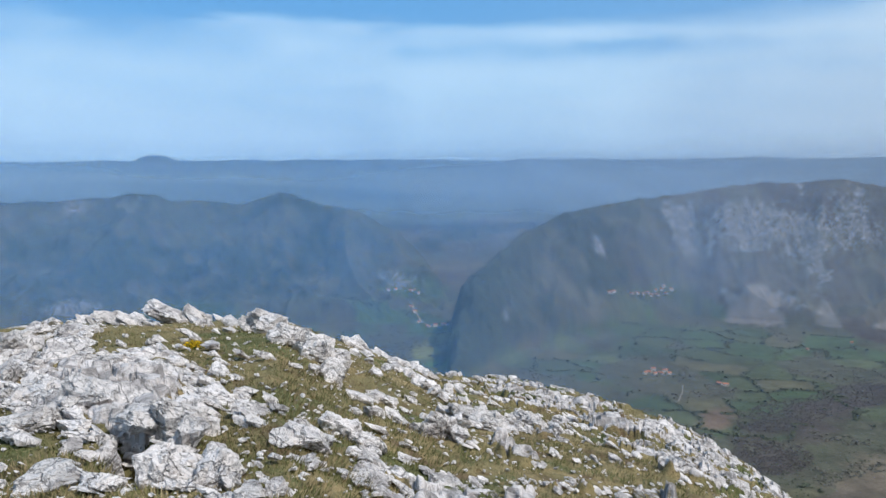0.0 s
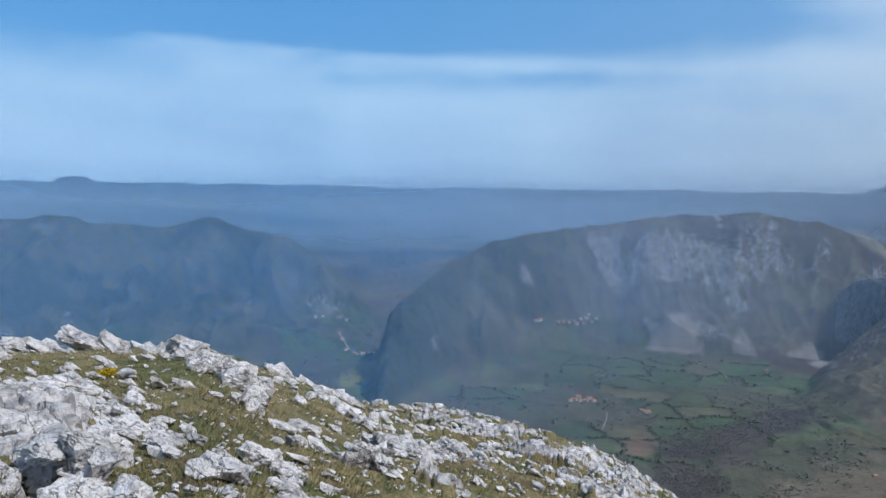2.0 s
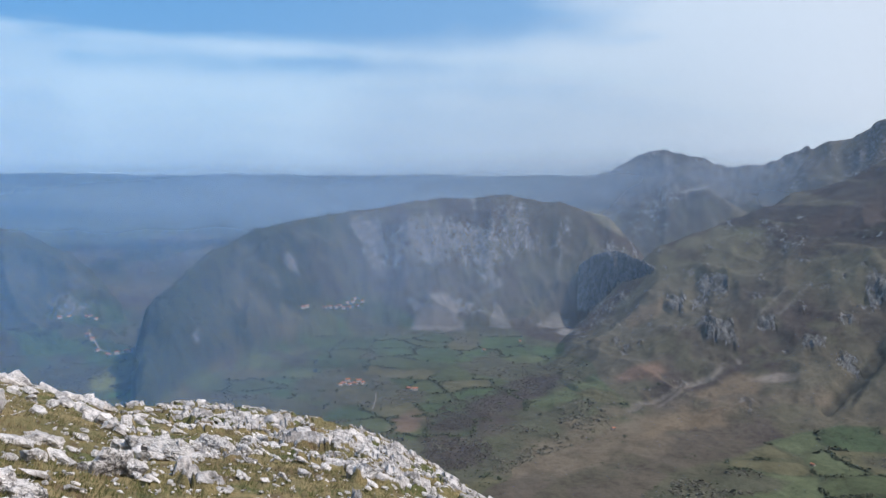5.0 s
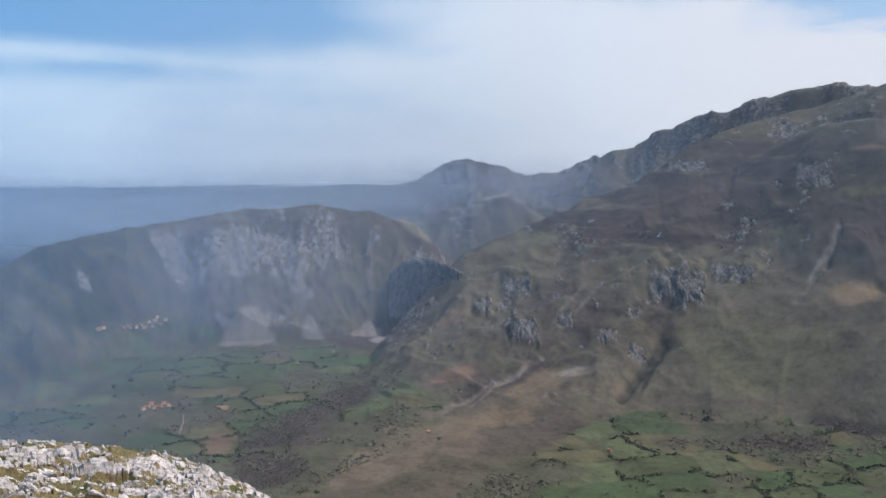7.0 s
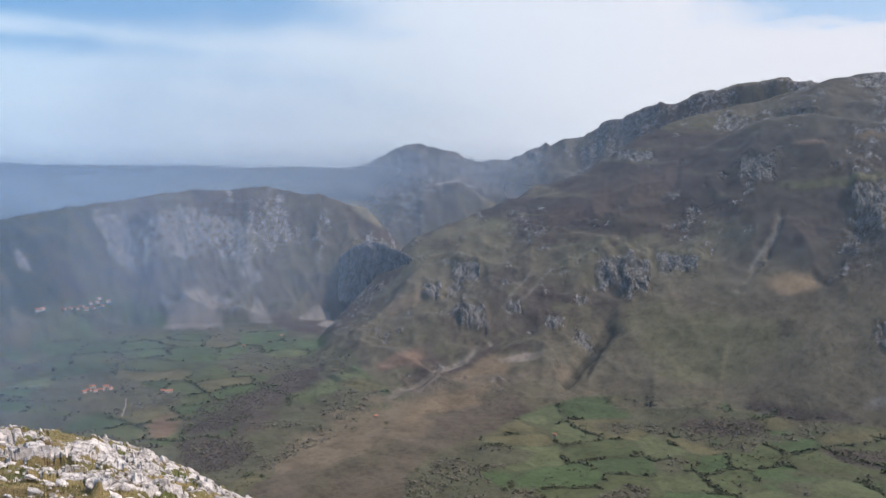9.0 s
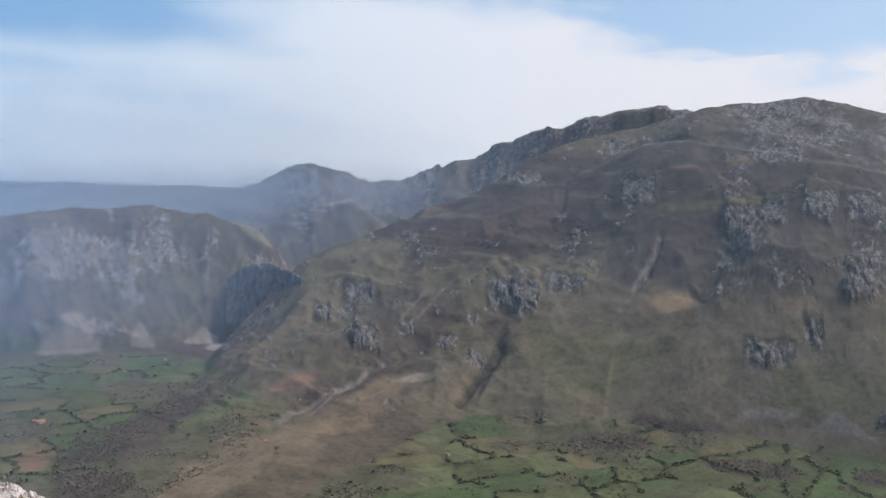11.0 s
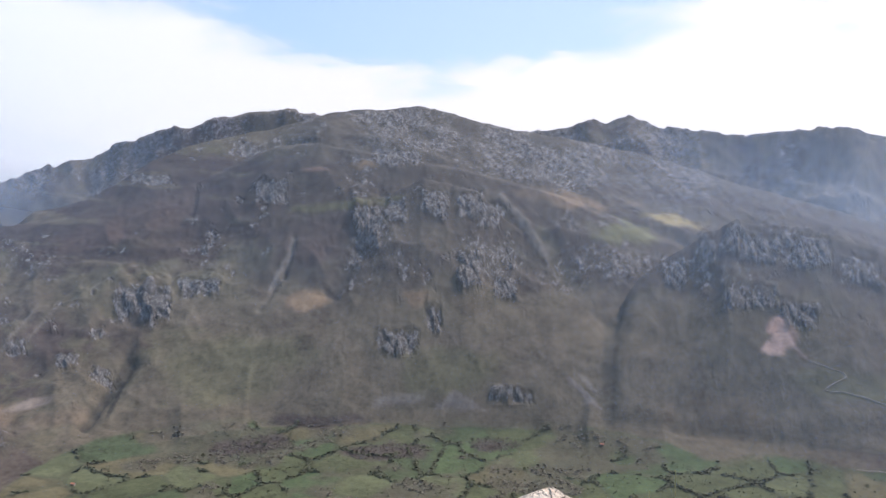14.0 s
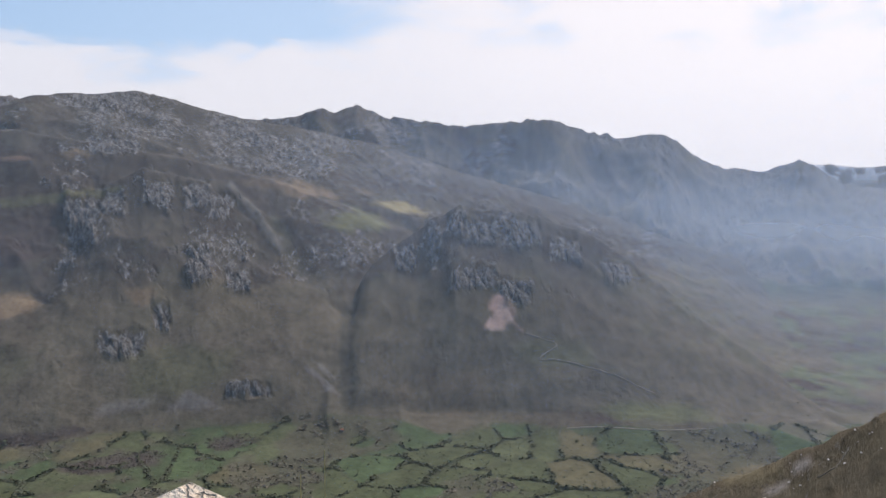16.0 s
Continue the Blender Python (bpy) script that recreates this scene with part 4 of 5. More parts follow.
LOOKUP_EL = np.degrees(np.arctan2(gz - EYE, DIST))


def on_land(az, el, beyond=0):
    """The first far place that is seen at this bearing and height."""
    c = int(np.argmin(np.abs(bearings - az)))
    start = int(np.searchsorted(reach, beyond or (440 if az > 106 else 985)))
    e = LOOKUP_EL[start:, c]
    i = start + (int(np.argmax(e >= el)) if (e >= el).any() else int(np.argmax(e)))
    return float(gx[i, c]), float(gy[i, c]), float(gz[i, c]), float(reach[i])


# ---------------------------------------------------------------- haze over the valleys
# added upright sheets, ringed about the viewpoint, imitate the haze of distance
def haze_veil(radius, low, high, amount, mat):
    az, h = np.meshgrid(np.linspace(-75, 165, 161), np.linspace(-620, 1300, 90))
    x, y = radius * np.sin(np.radians(az)), radius * np.cos(np.radians(az))
    drift = fbm(x, y, 900, 3, 5) * 60
    top = 1 - step(low, high, h + drift)
    side = 0.62 + 1.30 * (step(56, 12, az) if radius < 2300 else step(64, 24, az)) * (1 - 0.50 * step(6, -10, az)) + 0.32 * step(74, 90, az) + 0.12 * step(96, 112, az)
    dens = amount * side * top * (1 + 0.25 * fbm(x + 3 * h, y, 500, 3, 15))
    if radius < 1600:  # the gorge to the north-west lies deeper in haze
        dens = dens * (1 + 0.9 * step(24, 6, az) * step(-40, -10, az) * step(150, -200, h))
    elif radius < 2300:
        dens = dens * (1 + 0.35 * step(60, -420, h) * step(36, 0, az)) * (1 - 0.85 * step(-6, -1, az) * step(19, 11, az))
    gap = h - terrain(az, np.full_like(az, float(radius)))[2]
    dens = dens * step(-30, 170, gap)
    ob = sheet("haze", x, y, h, False, mat, {"tone": step(-8, 34, az) * (1 - 0.3 * step(70, 100, az)), "murk": np.clip(dens, 0.004, 0.9)})
    return tagged(ob, "see-through curved sheet standing in for blue valley haze", "haze", kind="structure")


for radius, low, high, amount, mat in ((1080, 0, 500, 0.045, HAZE_BLUE), (1480, 0, 500, 0.060, HAZE_BLUE), (1900, 0, 500, 0.085, HAZE_BLUE), (2280, 0, 500, 0.100, HAZE_BLUE), (2930, -100, 420, 0.16, HAZE_BLUE),
                                       (3450, -170, 130, 0.32, HAZE_PALE), (3950, -170, 130, 0.32, HAZE_PALE), (4550, -75, 40, 0.55, HAZE_PALE)):
    haze_veil(radius, low, high, amount, mat)

# ---------------------------------------------------------------- rocks
def rock_mesh(name, seed, cuts, flat=1.0, rough=0.05, points=18):
    """A block of limestone: the hull of a few random points, its faces weathered along the bedding."""
    rng = random.Random(seed)
    bm = bmesh.new()
    for _ in range(points):
        p = Vector((rng.gauss(0, 1), rng.gauss(0, 1), rng.gauss(0, 1))).normalized() * rng.uniform(0.8, 1.1)
        bm.verts.new((max(-0.85, min(0.85, p.x)), max(-0.85, min(0.85, p.y)), max(-0.8, min(0.7, p.z)) * flat))
    hull = bmesh.ops.convex_hull(bm, input=bm.verts[:])
    bmesh.ops.delete(bm, geom=[g for g in hull["geom_interior"] if isinstance(g, bmesh.types.BMVert)], context="VERTS")
    bmesh.ops.triangulate(bm, faces=bm.faces[:])
    if cuts:
        bmesh.ops.subdivide_edges(bm, edges=bm.edges[:], cuts=cuts, use_grid_fill=True)
        bed = Vector((rng.uniform(-0.4, 0.4), rng.uniform(-0.4, 0.4), 1)).normalized()
        off = Vector((seed * 3.7, seed * 1.3, 0))
        for v in bm.verts:
            p = v.co.copy()
            n = p.normalized()
            layer = abs(math.sin(p.dot(bed) * 7 + 2.5 * noise.noise(p * 1.5 + off)))
            groove = max(0.0, 1 - layer * 6) * 0.04
            chip = abs(noise.noise(p * 2.3 + off))
            karren = max(0.0, 0.16 - abs(noise.noise(Vector((p.x * 3.4, p.y * 3.4, p.z * 1.2)) + off))) * 0.45
            v.co = p + n * (-karren + rough * noise.fractal(p * 2.6 + off, 0.6, 2.1, 4) - groove - 0.10 * max(0, 0.12 - chip) / 0.12 * 0.6)
    me = bpy.data.meshes.new(name)
    bm.to_mesh(me)
    bm.free()
    me.materials.append(ROCK)
    return me


ROCKS_BIG = [rock_mesh("limestone_boulder", 10 + i, 9, 1.0, 0.10, 11 + i) for i in range(7)]
ROCKS_MID = [rock_mesh("limestone_rock", 40 + i, 4, 0.9, 0.10, 10 + i) for i in range(9)]

# bearing, height of the visible middle (degrees), half sizes across, along the view and up (degrees), turn, tilt
HERO = []
HERO += [  # the large outcrop beside the hollow
    (-25.78, -12.4, 1.9, 1.4, 1.1, 60, 12), (-23.77, -15.6, 2.9, 1.9, 1.5, 15, -24), (-27.59, -14.6, 1.7, 1.4, 1.3, 100, 20),
    (-23.56, -19.4, 0.9, 1.0, 1.4, 10, 15), (-23.06, -13.5, 1.2, 1.0, 0.7, 150, 0), (-27.39, -20.0, 2.6, 1.6, 0.9, 25, 5),
    (-24.17, -20.8, 1.9, 1.2, 0.7, 60, -12), (-25.68, -18.4, 0.8, 0.7, 0.7, 20, 0), (-28.8, -11.6, 1.5, 1.1, 1.0, 25, 0),
    (-29.2, -13.4, 1.4, 1.1, 1.0, 75, 10), (-28.6, -16.4, 2.2, 1.4, 0.9, 10, 5), (-25.17, -11.2, 1.3, 1.0, 0.5, 60, 0)]
HERO += [  # the large outcrop beside the hollow
    (-25.17, -11.2, 1.3, 1.0, 0.5, 60, 0), (-27.19, -10.9, 1.2, 1.0, 0.5, 20, 0), (-22.56, -10.6, 1.3, 1.0, 0.6, 0, 0)]
HERO += [  # above the hollow
    (-19.13, -10.5, 1.6, 1.2, 0.7, 20, 10), (-17.32, -10.7, 1.0, 0.9, 0.7, 80, 0), (-19.03, -17.2, 2.0, 1.8, 2.0, 140, 10),
    (-20.14, -20.2, 1.9, 1.6, 1.7, 30, 8), (-16.31, -20.6, 1.7, 1.5, 1.9, 75, -20), (-16.11, -16.2, 1.7, 1.2, 0.8, 25, -12)]
HERO += [(-21.3, -15.9, 3.0, 1.7, 1.5, 60, 0), (-19.2, -14.6, 1.5, 1.2, 0.9, 40, 5)]  # the great slab over the hollow
HERO += [  # the crest with the leaning blocks
    (-12.59, -11.2, 1.3, 1.0, 1.1, 40, -15), (-10.88, -12.3, 1.2, 1.0, 1.2, 10, -25), (-9.06, -13.3, 1.2, 1.0, 1.4, 70, -30),
    (-8.26, -14.8, 1.0, 0.9, 1.1, 120, -30), (-6.24, -13.0, 0.9, 0.8, 0.5, 10, -15), (-13.7, -17.4, 1.6, 1.1, 0.7, 65, -20),
    (-9.87, -19.4, 1.9, 1.3, 1.0, 95, -10), (-7.75, -18.6, 1.5, 1.2, 1.2, 35, -18), (-6.04, -19.7, 1.2, 1.0, 0.9, 15, -20),
    (-12.29, -22.5, 1.0, 0.9, 0.8, 35, 0), (-14.3, -22.7, 1.4, 1.0, 0.8, 5, 10), (-5.64, -22.4, 1.6, 1.1, 0.6, 5, -15)]
HERO += [  # the crest with the leaning blocks
    (-5.64, -22.4, 1.6, 1.1, 0.6, 5, -15), (-10.07, -21.0, 1.2, 0.9, 0.4, 15, 0)]
HERO += [  # down the slope
    (-0.4, -18.6, 1.1, 1.0, 1.5, 50, -25), (1.41, -18.0, 1.2, 1.0, 1.0, 85, -20), (3.42, -18.6, 1.5, 1.0, 0.8, 15, -20),
    (-0.3, -22.9, 1.3, 1.0, 0.9, 70, 0), (16.72, -20.9, 1.0, 0.9, 0.9, 0, 0), (15.51, -18.6, 1.4, 1.0, 0.8, 30, -10),
    (6.44, -18.6, 1.4, 1.0, 0.8, 80, -20), (-4.43, -17.0, 1.0, 0.8, 0.5, 40, -15)]


def place_rock(name, me, x, y, z, sx, sy, sz, turn, tilt, sink=0.25):
    ob = new(name, me)
    ob.matrix_world = pose(x, y, z + sz * (1 - 2 * sink), 0, tilt, turn) @ Matrix.Diagonal((sx, sy, sz, 1))
    return ob


for i, (a, e, w, l, h, turn, tilt) in enumerate(HERO):
    x, y, z, d = on_shoulder(a, e - h * 0.8)
    k = d * math.tan(radians(1)) * 1.15
    s = "large" if w > 1.7 else "angular"
    if a > -23 and e > -19.9:  # turned with its bearing to fit the view: dips down to the right from the camera
        turn, tilt, w, h = -a + 0.25 * (turn - 60), -30 - 0.3 * tilt, w * 1.18, h * 0.9
    tagged(place_rock("limestone_boulder", ROCKS_BIG[i % 7], x, y, z, w * k, max(l, w * 0.8) * k, h * k * 1.2, turn, -tilt, 0.28), s + " weathered grey-white limestone boulder set in mountain turf", "boulder", "summit boulders")
    # broken pieces of the same outcrop lean against it
    bits = random.Random(900 + i)
    for j in range(0 if e < -17.8 and a < -18 else 4):
        q = bits.uniform(0, 6.283)
        bx, by = x + math.cos(q) * w * k * bits.uniform(0.75, 1.25), y + math.sin(q) * w * k * bits.uniform(0.6, 1.1)
        ba, bd = math.degrees(math.atan2(bx, by)), math.hypot(bx, by)
        if -24.3 < ba < -20.2 and e < -16:
            continue
        m = k * bits.uniform(0.35, 0.62)
        tagged(place_rock("limestone_rock", ROCKS_MID[(3 * i + j) % 9], bx, by, float(shoulder(ba, bd)), m * w * bits.uniform(0.8, 1.2), m * w * bits.uniform(0.6, 1.0), m * h * bits.uniform(1.0, 1.7), turn + bits.uniform(-40, 40), -tilt + bits.uniform(-25, 25), 0.25),
               "broken limestone piece leaning on a larger boulder", "rock", "broken pieces of the outcrops")

# a slab that bridges two boulders over a dark hollow
x, y, z, d = on_shoulder(-19.6, -18.6)
k = d * math.tan(radians(1)) * 1.1
for me, a, e, w, l, h, turn, tilt, lift, words in ((ROCKS_BIG[1], -21.4, -17.2, 2.2, 2.0, 0.85, 200, -9, 0, "flat limestone slab bridging two boulders over a hollow"), (ROCKS_BIG[4], -23.5, -19.3, 0.85, 1.2, 1.4, 15, 10, 0, "upright limestone block under the slab"),
                                                 (ROCKS_BIG[2], -21.8, -18.3, 1.9, 1.0, 1.6, 60, 0, 2.2, "grey limestone block at the back of the hollow")):
    dd = d + lift * k
    place = (dd * math.sin(radians(a)), dd * math.cos(radians(a)), EYE + dd * math.tan(radians(e)))
    ob = new("limestone_boulder", me)
    ob.matrix_world = pose(*place, 0, tilt, turn) @ Matrix.Diagonal((w * k, l * k, h * k * 1.2, 1))
    tagged(ob, words, "boulder", "summit boulders")

rng = random.Random(5)
count = 0
loose_v, loose_f = [], []
small = [rock_mesh("rubble_block", 80 + i, 0, 0.9, 0.0, 11 + i) for i in range(4)]
small_data = []
for me in small:
    v = np.empty(len(me.vertices) * 3)
    me.vertices.foreach_get("co", v)
    small_data.append((v.reshape(-1, 3), [tuple(p.vertices) for p in me.polygons]))
    bpy.data.meshes.remove(me)
placed = 0
base_index = 0
for _ in range(45000):
    a, d = rng.uniform(-33, 27), math.exp(rng.uniform(math.log(5.5), math.log(36)))
    x, y = d * math.sin(radians(a)), d * math.cos(radians(a))
    s = float(stony(np.array(x), np.array(y), np.array(a), np.array(d)))
    if rng.random() > (step(0.02, 0.42, s) * 0.9 + 0.02) * min(1.0, 14 / d) * (0.4 if d > 0.62 * float(np.interp(a, SHOULDER[:, 0], SHOULDER[:, 2])) and a > -6 else 1.0):
        continue
    z = float(shoulder(a, d))
    size = d * rng.choice((0.0018, 0.0025, 0.0035, 0.005, 0.0085, 0.012))
    if a > 1:
        size *= 0.6
    if size > d * 0.0075 - (0.0035 * d if a > 1 and rng.random() < 0.25 else 0) and count < 120:
        count += 1
        tagged(place_rock("limestone_rock", ROCKS_MID[count % 9], x, y, z + 0.05, size * rng.uniform(1.0, 1.7), size * rng.uniform(0.8, 1.3), size * rng.uniform(0.6, 1.0), rng.uniform(0, 360), rng.uniform(-25, 15), 0.25),
               "small pale limestone rock lying in the turf", "rock", "loose rocks on the shoulder")
    elif placed < 8000:
        placed += 1
        v, f = small_data[placed % 4]
        m = np.array(pose(x, y, z + 0.06 + size * 0.1, rng.uniform(-20, 20), rng.uniform(12, 42), -a + rng.uniform(-35, 35)) @ Matrix.Diagonal((size * rng.uniform(1.0, 2.3), size * rng.uniform(0.7, 1.2), size * rng.uniform(0.45, 0.9), 1)))
        loose_v.append(v @ m[:3, :3].T + m[:3, 3])
        loose_f.extend(tuple(q + base_index for q in p) for p in f)
        base_index += len(v)
for _ in range(2600):  # pebbles and chips strewn over the turf
    a, d = rng.uniform(-33, 25), math.exp(rng.uniform(math.log(5.5), math.log(30)))
    x, y = d * math.sin(radians(a)), d * math.cos(radians(a))
    size = 0.022 * rng.choice((0.7, 1, 1.4, 2.2))
    v, f = small_data[rng.randrange(4)]
    m = np.array(pose(x, y, float(shoulder(a, d)) + 0.04, rng.uniform(-25, 25), rng.uniform(-25, 25), rng.uniform(0, 360)) @ Matrix.Diagonal((size * 1.5, size, size * 0.7, 1)))
    loose_v.append(v @ m[:3, :3].T + m[:3, 3])
    loose_f.extend(tuple(q + base_index for q in p) for p in f)
    base_index += len(v)
me = bpy.data.meshes.new("limestone_rubble")
me.from_pydata(np.concatenate(loose_v).tolist(), [], loose_f)
me.materials.append(ROCK)
tagged(new("limestone_rubble", me), "scattered pale limestone rubble on the slope", "rubble", kind="stuff")

# the rock beside the camera, only its top comes into view
bm = bmesh.new()
rng = random.Random(3)
for z, radius in ((1.23, 0.012), (1.213, 0.035), (1.195, 0.065), (1.14, 0.10), (0.95, 0.17), (0.5, 0.30), (-0.2, 0.46), (-1.0, 0.62)):
    for i in range(7 if z < 1.22 else 2):
        q = i * 6.283 / (7 if z < 1.22 else 2) + rng.uniform(-0.35, 0.35)
        bm.verts.new((radius * rng.uniform(0.85, 1.15) * math.cos(q) * 1.25, radius * rng.uniform(0.85, 1.15) * math.sin(q), z + rng.uniform(-0.008, 0.0)))
hull = bmesh.ops.convex_hull(bm, input=bm.verts[:])
bmesh.ops.delete(bm, geom=[g for g in hull["geom_interior"] if isinstance(g, bmesh.types.BMVert)], context="VERTS")
bmesh.ops.triangulate(bm, faces=bm.faces[:])
bmesh.ops.subdivide_edges(bm, edges=bm.edges[:], cuts=4, use_grid_fill=True)
for v in bm.verts:
    v.co += 0.012 * min(1.0, (1.26 - v.co.z) * 6) * Vector((noise.noise(v.co * 9), noise.noise(v.co * 9 + Vector((7, 3, 1))), noise.noise(v.co * 9 + Vector((2, 9, 4)))))
tip = bpy.data.meshes.new("summit_rock")
bm.to_mesh(tip)
bm.free()
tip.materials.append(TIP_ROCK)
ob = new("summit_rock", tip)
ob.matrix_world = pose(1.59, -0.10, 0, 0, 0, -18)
tagged(ob, "pale limestone rock, warm sunlight put into its colour", "rock")

# ---------------------------------------------------------------- turf, plants on the shoulder
def mesh_object(name, v, f, mat):
    me = bpy.data.meshes.new(name)
    me.from_pydata(v, [], f)
    me.materials.append(mat)
    return new(name, me)


def grass(name, count, seed, colours, long):
    r = np.random.RandomState(seed)
    a = r.uniform(-33, 27, count)
    d = np.exp(r.uniform(math.log(5.0), math.log(36), count))
    x, y = d * np.sin(np.radians(a)), d * np.cos(np.radians(a))
    keep = (stony(x, y, a, d) < 0.22) & (fbm(x, y, 1.6, 3, seed) > -0.25)
    x, y, a, d = x[keep], y[keep], a[keep], d[keep]
    z = shoulder(a, d)
    blades = 7
    n = len(x) * blades
    bx, by, bz = (np.repeat(q, blades) for q in (x, y, z))
    spread = 0.05 + 0.05 * r.rand(n)
    turn = r.uniform(0, 6.283, n)
    bx, by = bx + spread * np.cos(turn), by + spread * np.sin(turn)
    tall = long * (0.5 + r.rand(n))
    lean = tall * r.uniform(0.6, 1.9, n)
    wide = 0.007 + 0.006 * r.rand(n)
    side = turn + 1.57
    p0 = np.stack([bx - wide * np.cos(side), by - wide * np.sin(side), bz - 0.03], 1)
    p1 = np.stack([bx + wide * np.cos(side), by + wide * np.sin(side), bz - 0.03], 1)
    p2 = np.stack([bx + lean * np.cos(turn), by + lean * np.sin(turn), bz + tall], 1)
    v = np.stack([p0, p1, p2], 1).reshape(-1, 3)
    f = np.arange(3 * n).reshape(-1, 3)
    return mesh_object(name, v.tolist(), f.tolist(), island_material(name, *colours))


tagged(grass("straw_grass", 17000, 3, ((0.38, 0.30, 0.165), (0.22, 0.165, 0.085)), 0.05), "dry straw-coloured mountain grass tufts", "grass", kind="stuff")
tagged(grass("green_grass", 17000, 4, ((0.170, 0.158, 0.062), (0.092, 0.094, 0.034)), 0.05), "short olive green grass tufts on the shoulder", "grass", kind="stuff")


def leaf_cloud(rng, points, size):
    """Little leaves about a list of points, as vertices and faces."""
    v, f = [], []
    for p in points:
        n = Vector((rng.gauss(0, 1), rng.gauss(0, 1), rng.gauss(0, 1))).normalized()
        s = n.orthogonal().normalized() * size * rng.uniform(0.6, 1.2)
        t = n.cross(s) * rng.uniform(0.5, 0.9)
        k = len(v)
        v += [p - s, p + t, p + s, p - t]
        f.append((k, k + 1, k + 2, k + 3))
    return [tuple(q) for q in v], f


def mound(rng, count, rx, ry, rz):
    out = []
    for _ in range(count):
        q = Vector((rng.gauss(0, 1), rng.gauss(0, 1), abs(rng.gauss(0, 1)))).normalized() * rng.uniform(0.75, 1.05)
        out.append(Vector((q.x * rx, q.y * ry, q.z * rz)))
    return out


def part(name, v, f, mat, parent, label=""):
    ob = mesh_object(name, v, f, mat)
    ob.parent = parent
    if label:
        ob["label"] = label
    return ob


rng = random.Random(21)
gx0, gy0, gz0, gd = on_shoulder(-17.6, -13.0)
gorse = new("gorse_bush")
gorse.location = (gx0, gy0, gz0)
GORSE_GREEN = island_material("gorse_green", (0.10, 0.14, 0.03), (0.05, 0.07, 0.02))
GORSE_YELLOW = island_material("gorse_yellow", (0.72, 0.50, 0.02), (0.60, 0.36, 0.01))
k = gd * math.tan(radians(1))
part("foliage", *leaf_cloud(rng, mound(rng, 500, 0.85 * k, 0.7 * k, 0.42 * k), 0.03), GORSE_GREEN, gorse)
part("flowers", *leaf_cloud(rng, mound(rng, 700, 0.8 * k, 0.65 * k, 0.48 * k), 0.03), GORSE_YELLOW, gorse, "bright yellow gorse flowers")
tagged(gorse, "low gorse bush in full yellow flower among turf", "bush")
x, y, z, d = on_shoulder(-18.2, -12.5)
tagged(place_rock("white_stone", ROCKS_MID[2], x, y, z, 0.38 * k, 0.3 * k, 0.22 * k, 20, 0), "small bright white stone beside the gorse", "rock")

# two thin grass stems beside the summit rock
STEM = plain_material("dry_stem", (0.42, 0.36, 0.18), (0.32, 0.26, 0.12), 8.0)
for sx, sy, top in ((1.72, -0.25, 0.80), (1.72, -0.29, 0.84)):
    v, f = [], []
    for i in range(9):
        h = top * i / 8
        w = 0.0022 * (1 - 0.6 * i / 8)
        c = Vector((0.05 * (i / 8) ** 2, 0.01 * (i / 8) ** 2, h))
        v += [tuple(c + Vector((w * math.cos(q), w * math.sin(q), 0))) for q in (0, 2.1, 4.2)]
        if i:
            b = 3 * i
            f += [(b - 3 + q, b - 3 + (q + 1) % 3, b + (q + 1) % 3, b + q) for q in range(3)]
    ob = mesh_object("grass_stem", v, f, STEM)
    ob.location = (sx, sy, 0.38)
    tagged(ob, "single dry grass stem standing by the rock", "grass", "grass stems")

# ---------------------------------------------------------------- hedges and scrub in the valley
def clumps(name, x, y, z, size, mat, seed, squat=0.75, sprays=8):
    """Bushes and small trees: sprays of leaves or twigs about each place, all in one mesh."""
    r = np.random.RandomState(seed)
    n = len(x)
    way = r.standard_normal((n, sprays, 3))
    way /= np.linalg.norm(way, axis=2, keepdims=True)
    centre = way * r.uniform(0.25, 0.95, (n, sprays, 1)) * size[:, None, None] * np.array((1, 1, squat))
    centre[:, :, 2] = np.abs(centre[:, :, 2]) + 0.15 * size[:, None] * squat
    centre += np.stack([x, y, z], 1)[:, None, :]
    # the sprays spread to the light
    face = 0.35 * way + 0.35 * r.standard_normal((n, sprays, 3)) + np.array((0, 0, 1.0))
    face /= np.linalg.norm(face, axis=2, keepdims=True)
    side = np.cross(face, r.standard_normal((n, sprays, 3)))
    side /= np.linalg.norm(side, axis=2, keepdims=True)
    other = np.cross(face, side)
    wide = size[:, None, None] * r.uniform(0.28, 0.62, (n, sprays, 1))
    corner = np.stack([centre - side * wide, centre - other * wide * 0.8, centre + side * wide, centre + other * wide * 0.8], 2)
    v = corner.reshape(-1, 3).astype(np.float32)
    me = bpy.data.meshes.new(name)
    count = len(v) // 4
    me.vertices.add(len(v)), me.loops.add(len(v)), me.polygons.add(count)
    me.vertices.foreach_set("co", v.ravel())
    me.loops.foreach_set("vertex_index", np.arange(len(v), dtype=np.int32))
    me.polygons.foreach_set("loop_start", np.arange(0, len(v), 4, dtype=np.int32))
    me.update(calc_edges=True)
    me.materials.append(mat)
    return new(name, me)


r = np.random.RandomState(8)
LEAF = island_material("hedge_leaf", (0.088, 0.108, 0.056), (0.092, 0.090, 0.062))
FOREST = island_material("forest_leaf", (0.078, 0.092, 0.058), (0.056, 0.068, 0.046))
THORN = island_material("thorn_twigs", (0.150, 0.142, 0.100), (0.142, 0.125, 0.102))
BARE = island_material("bare_twigs", (0.115, 0.094, 0.084), (0.098, 0.082, 0.074))


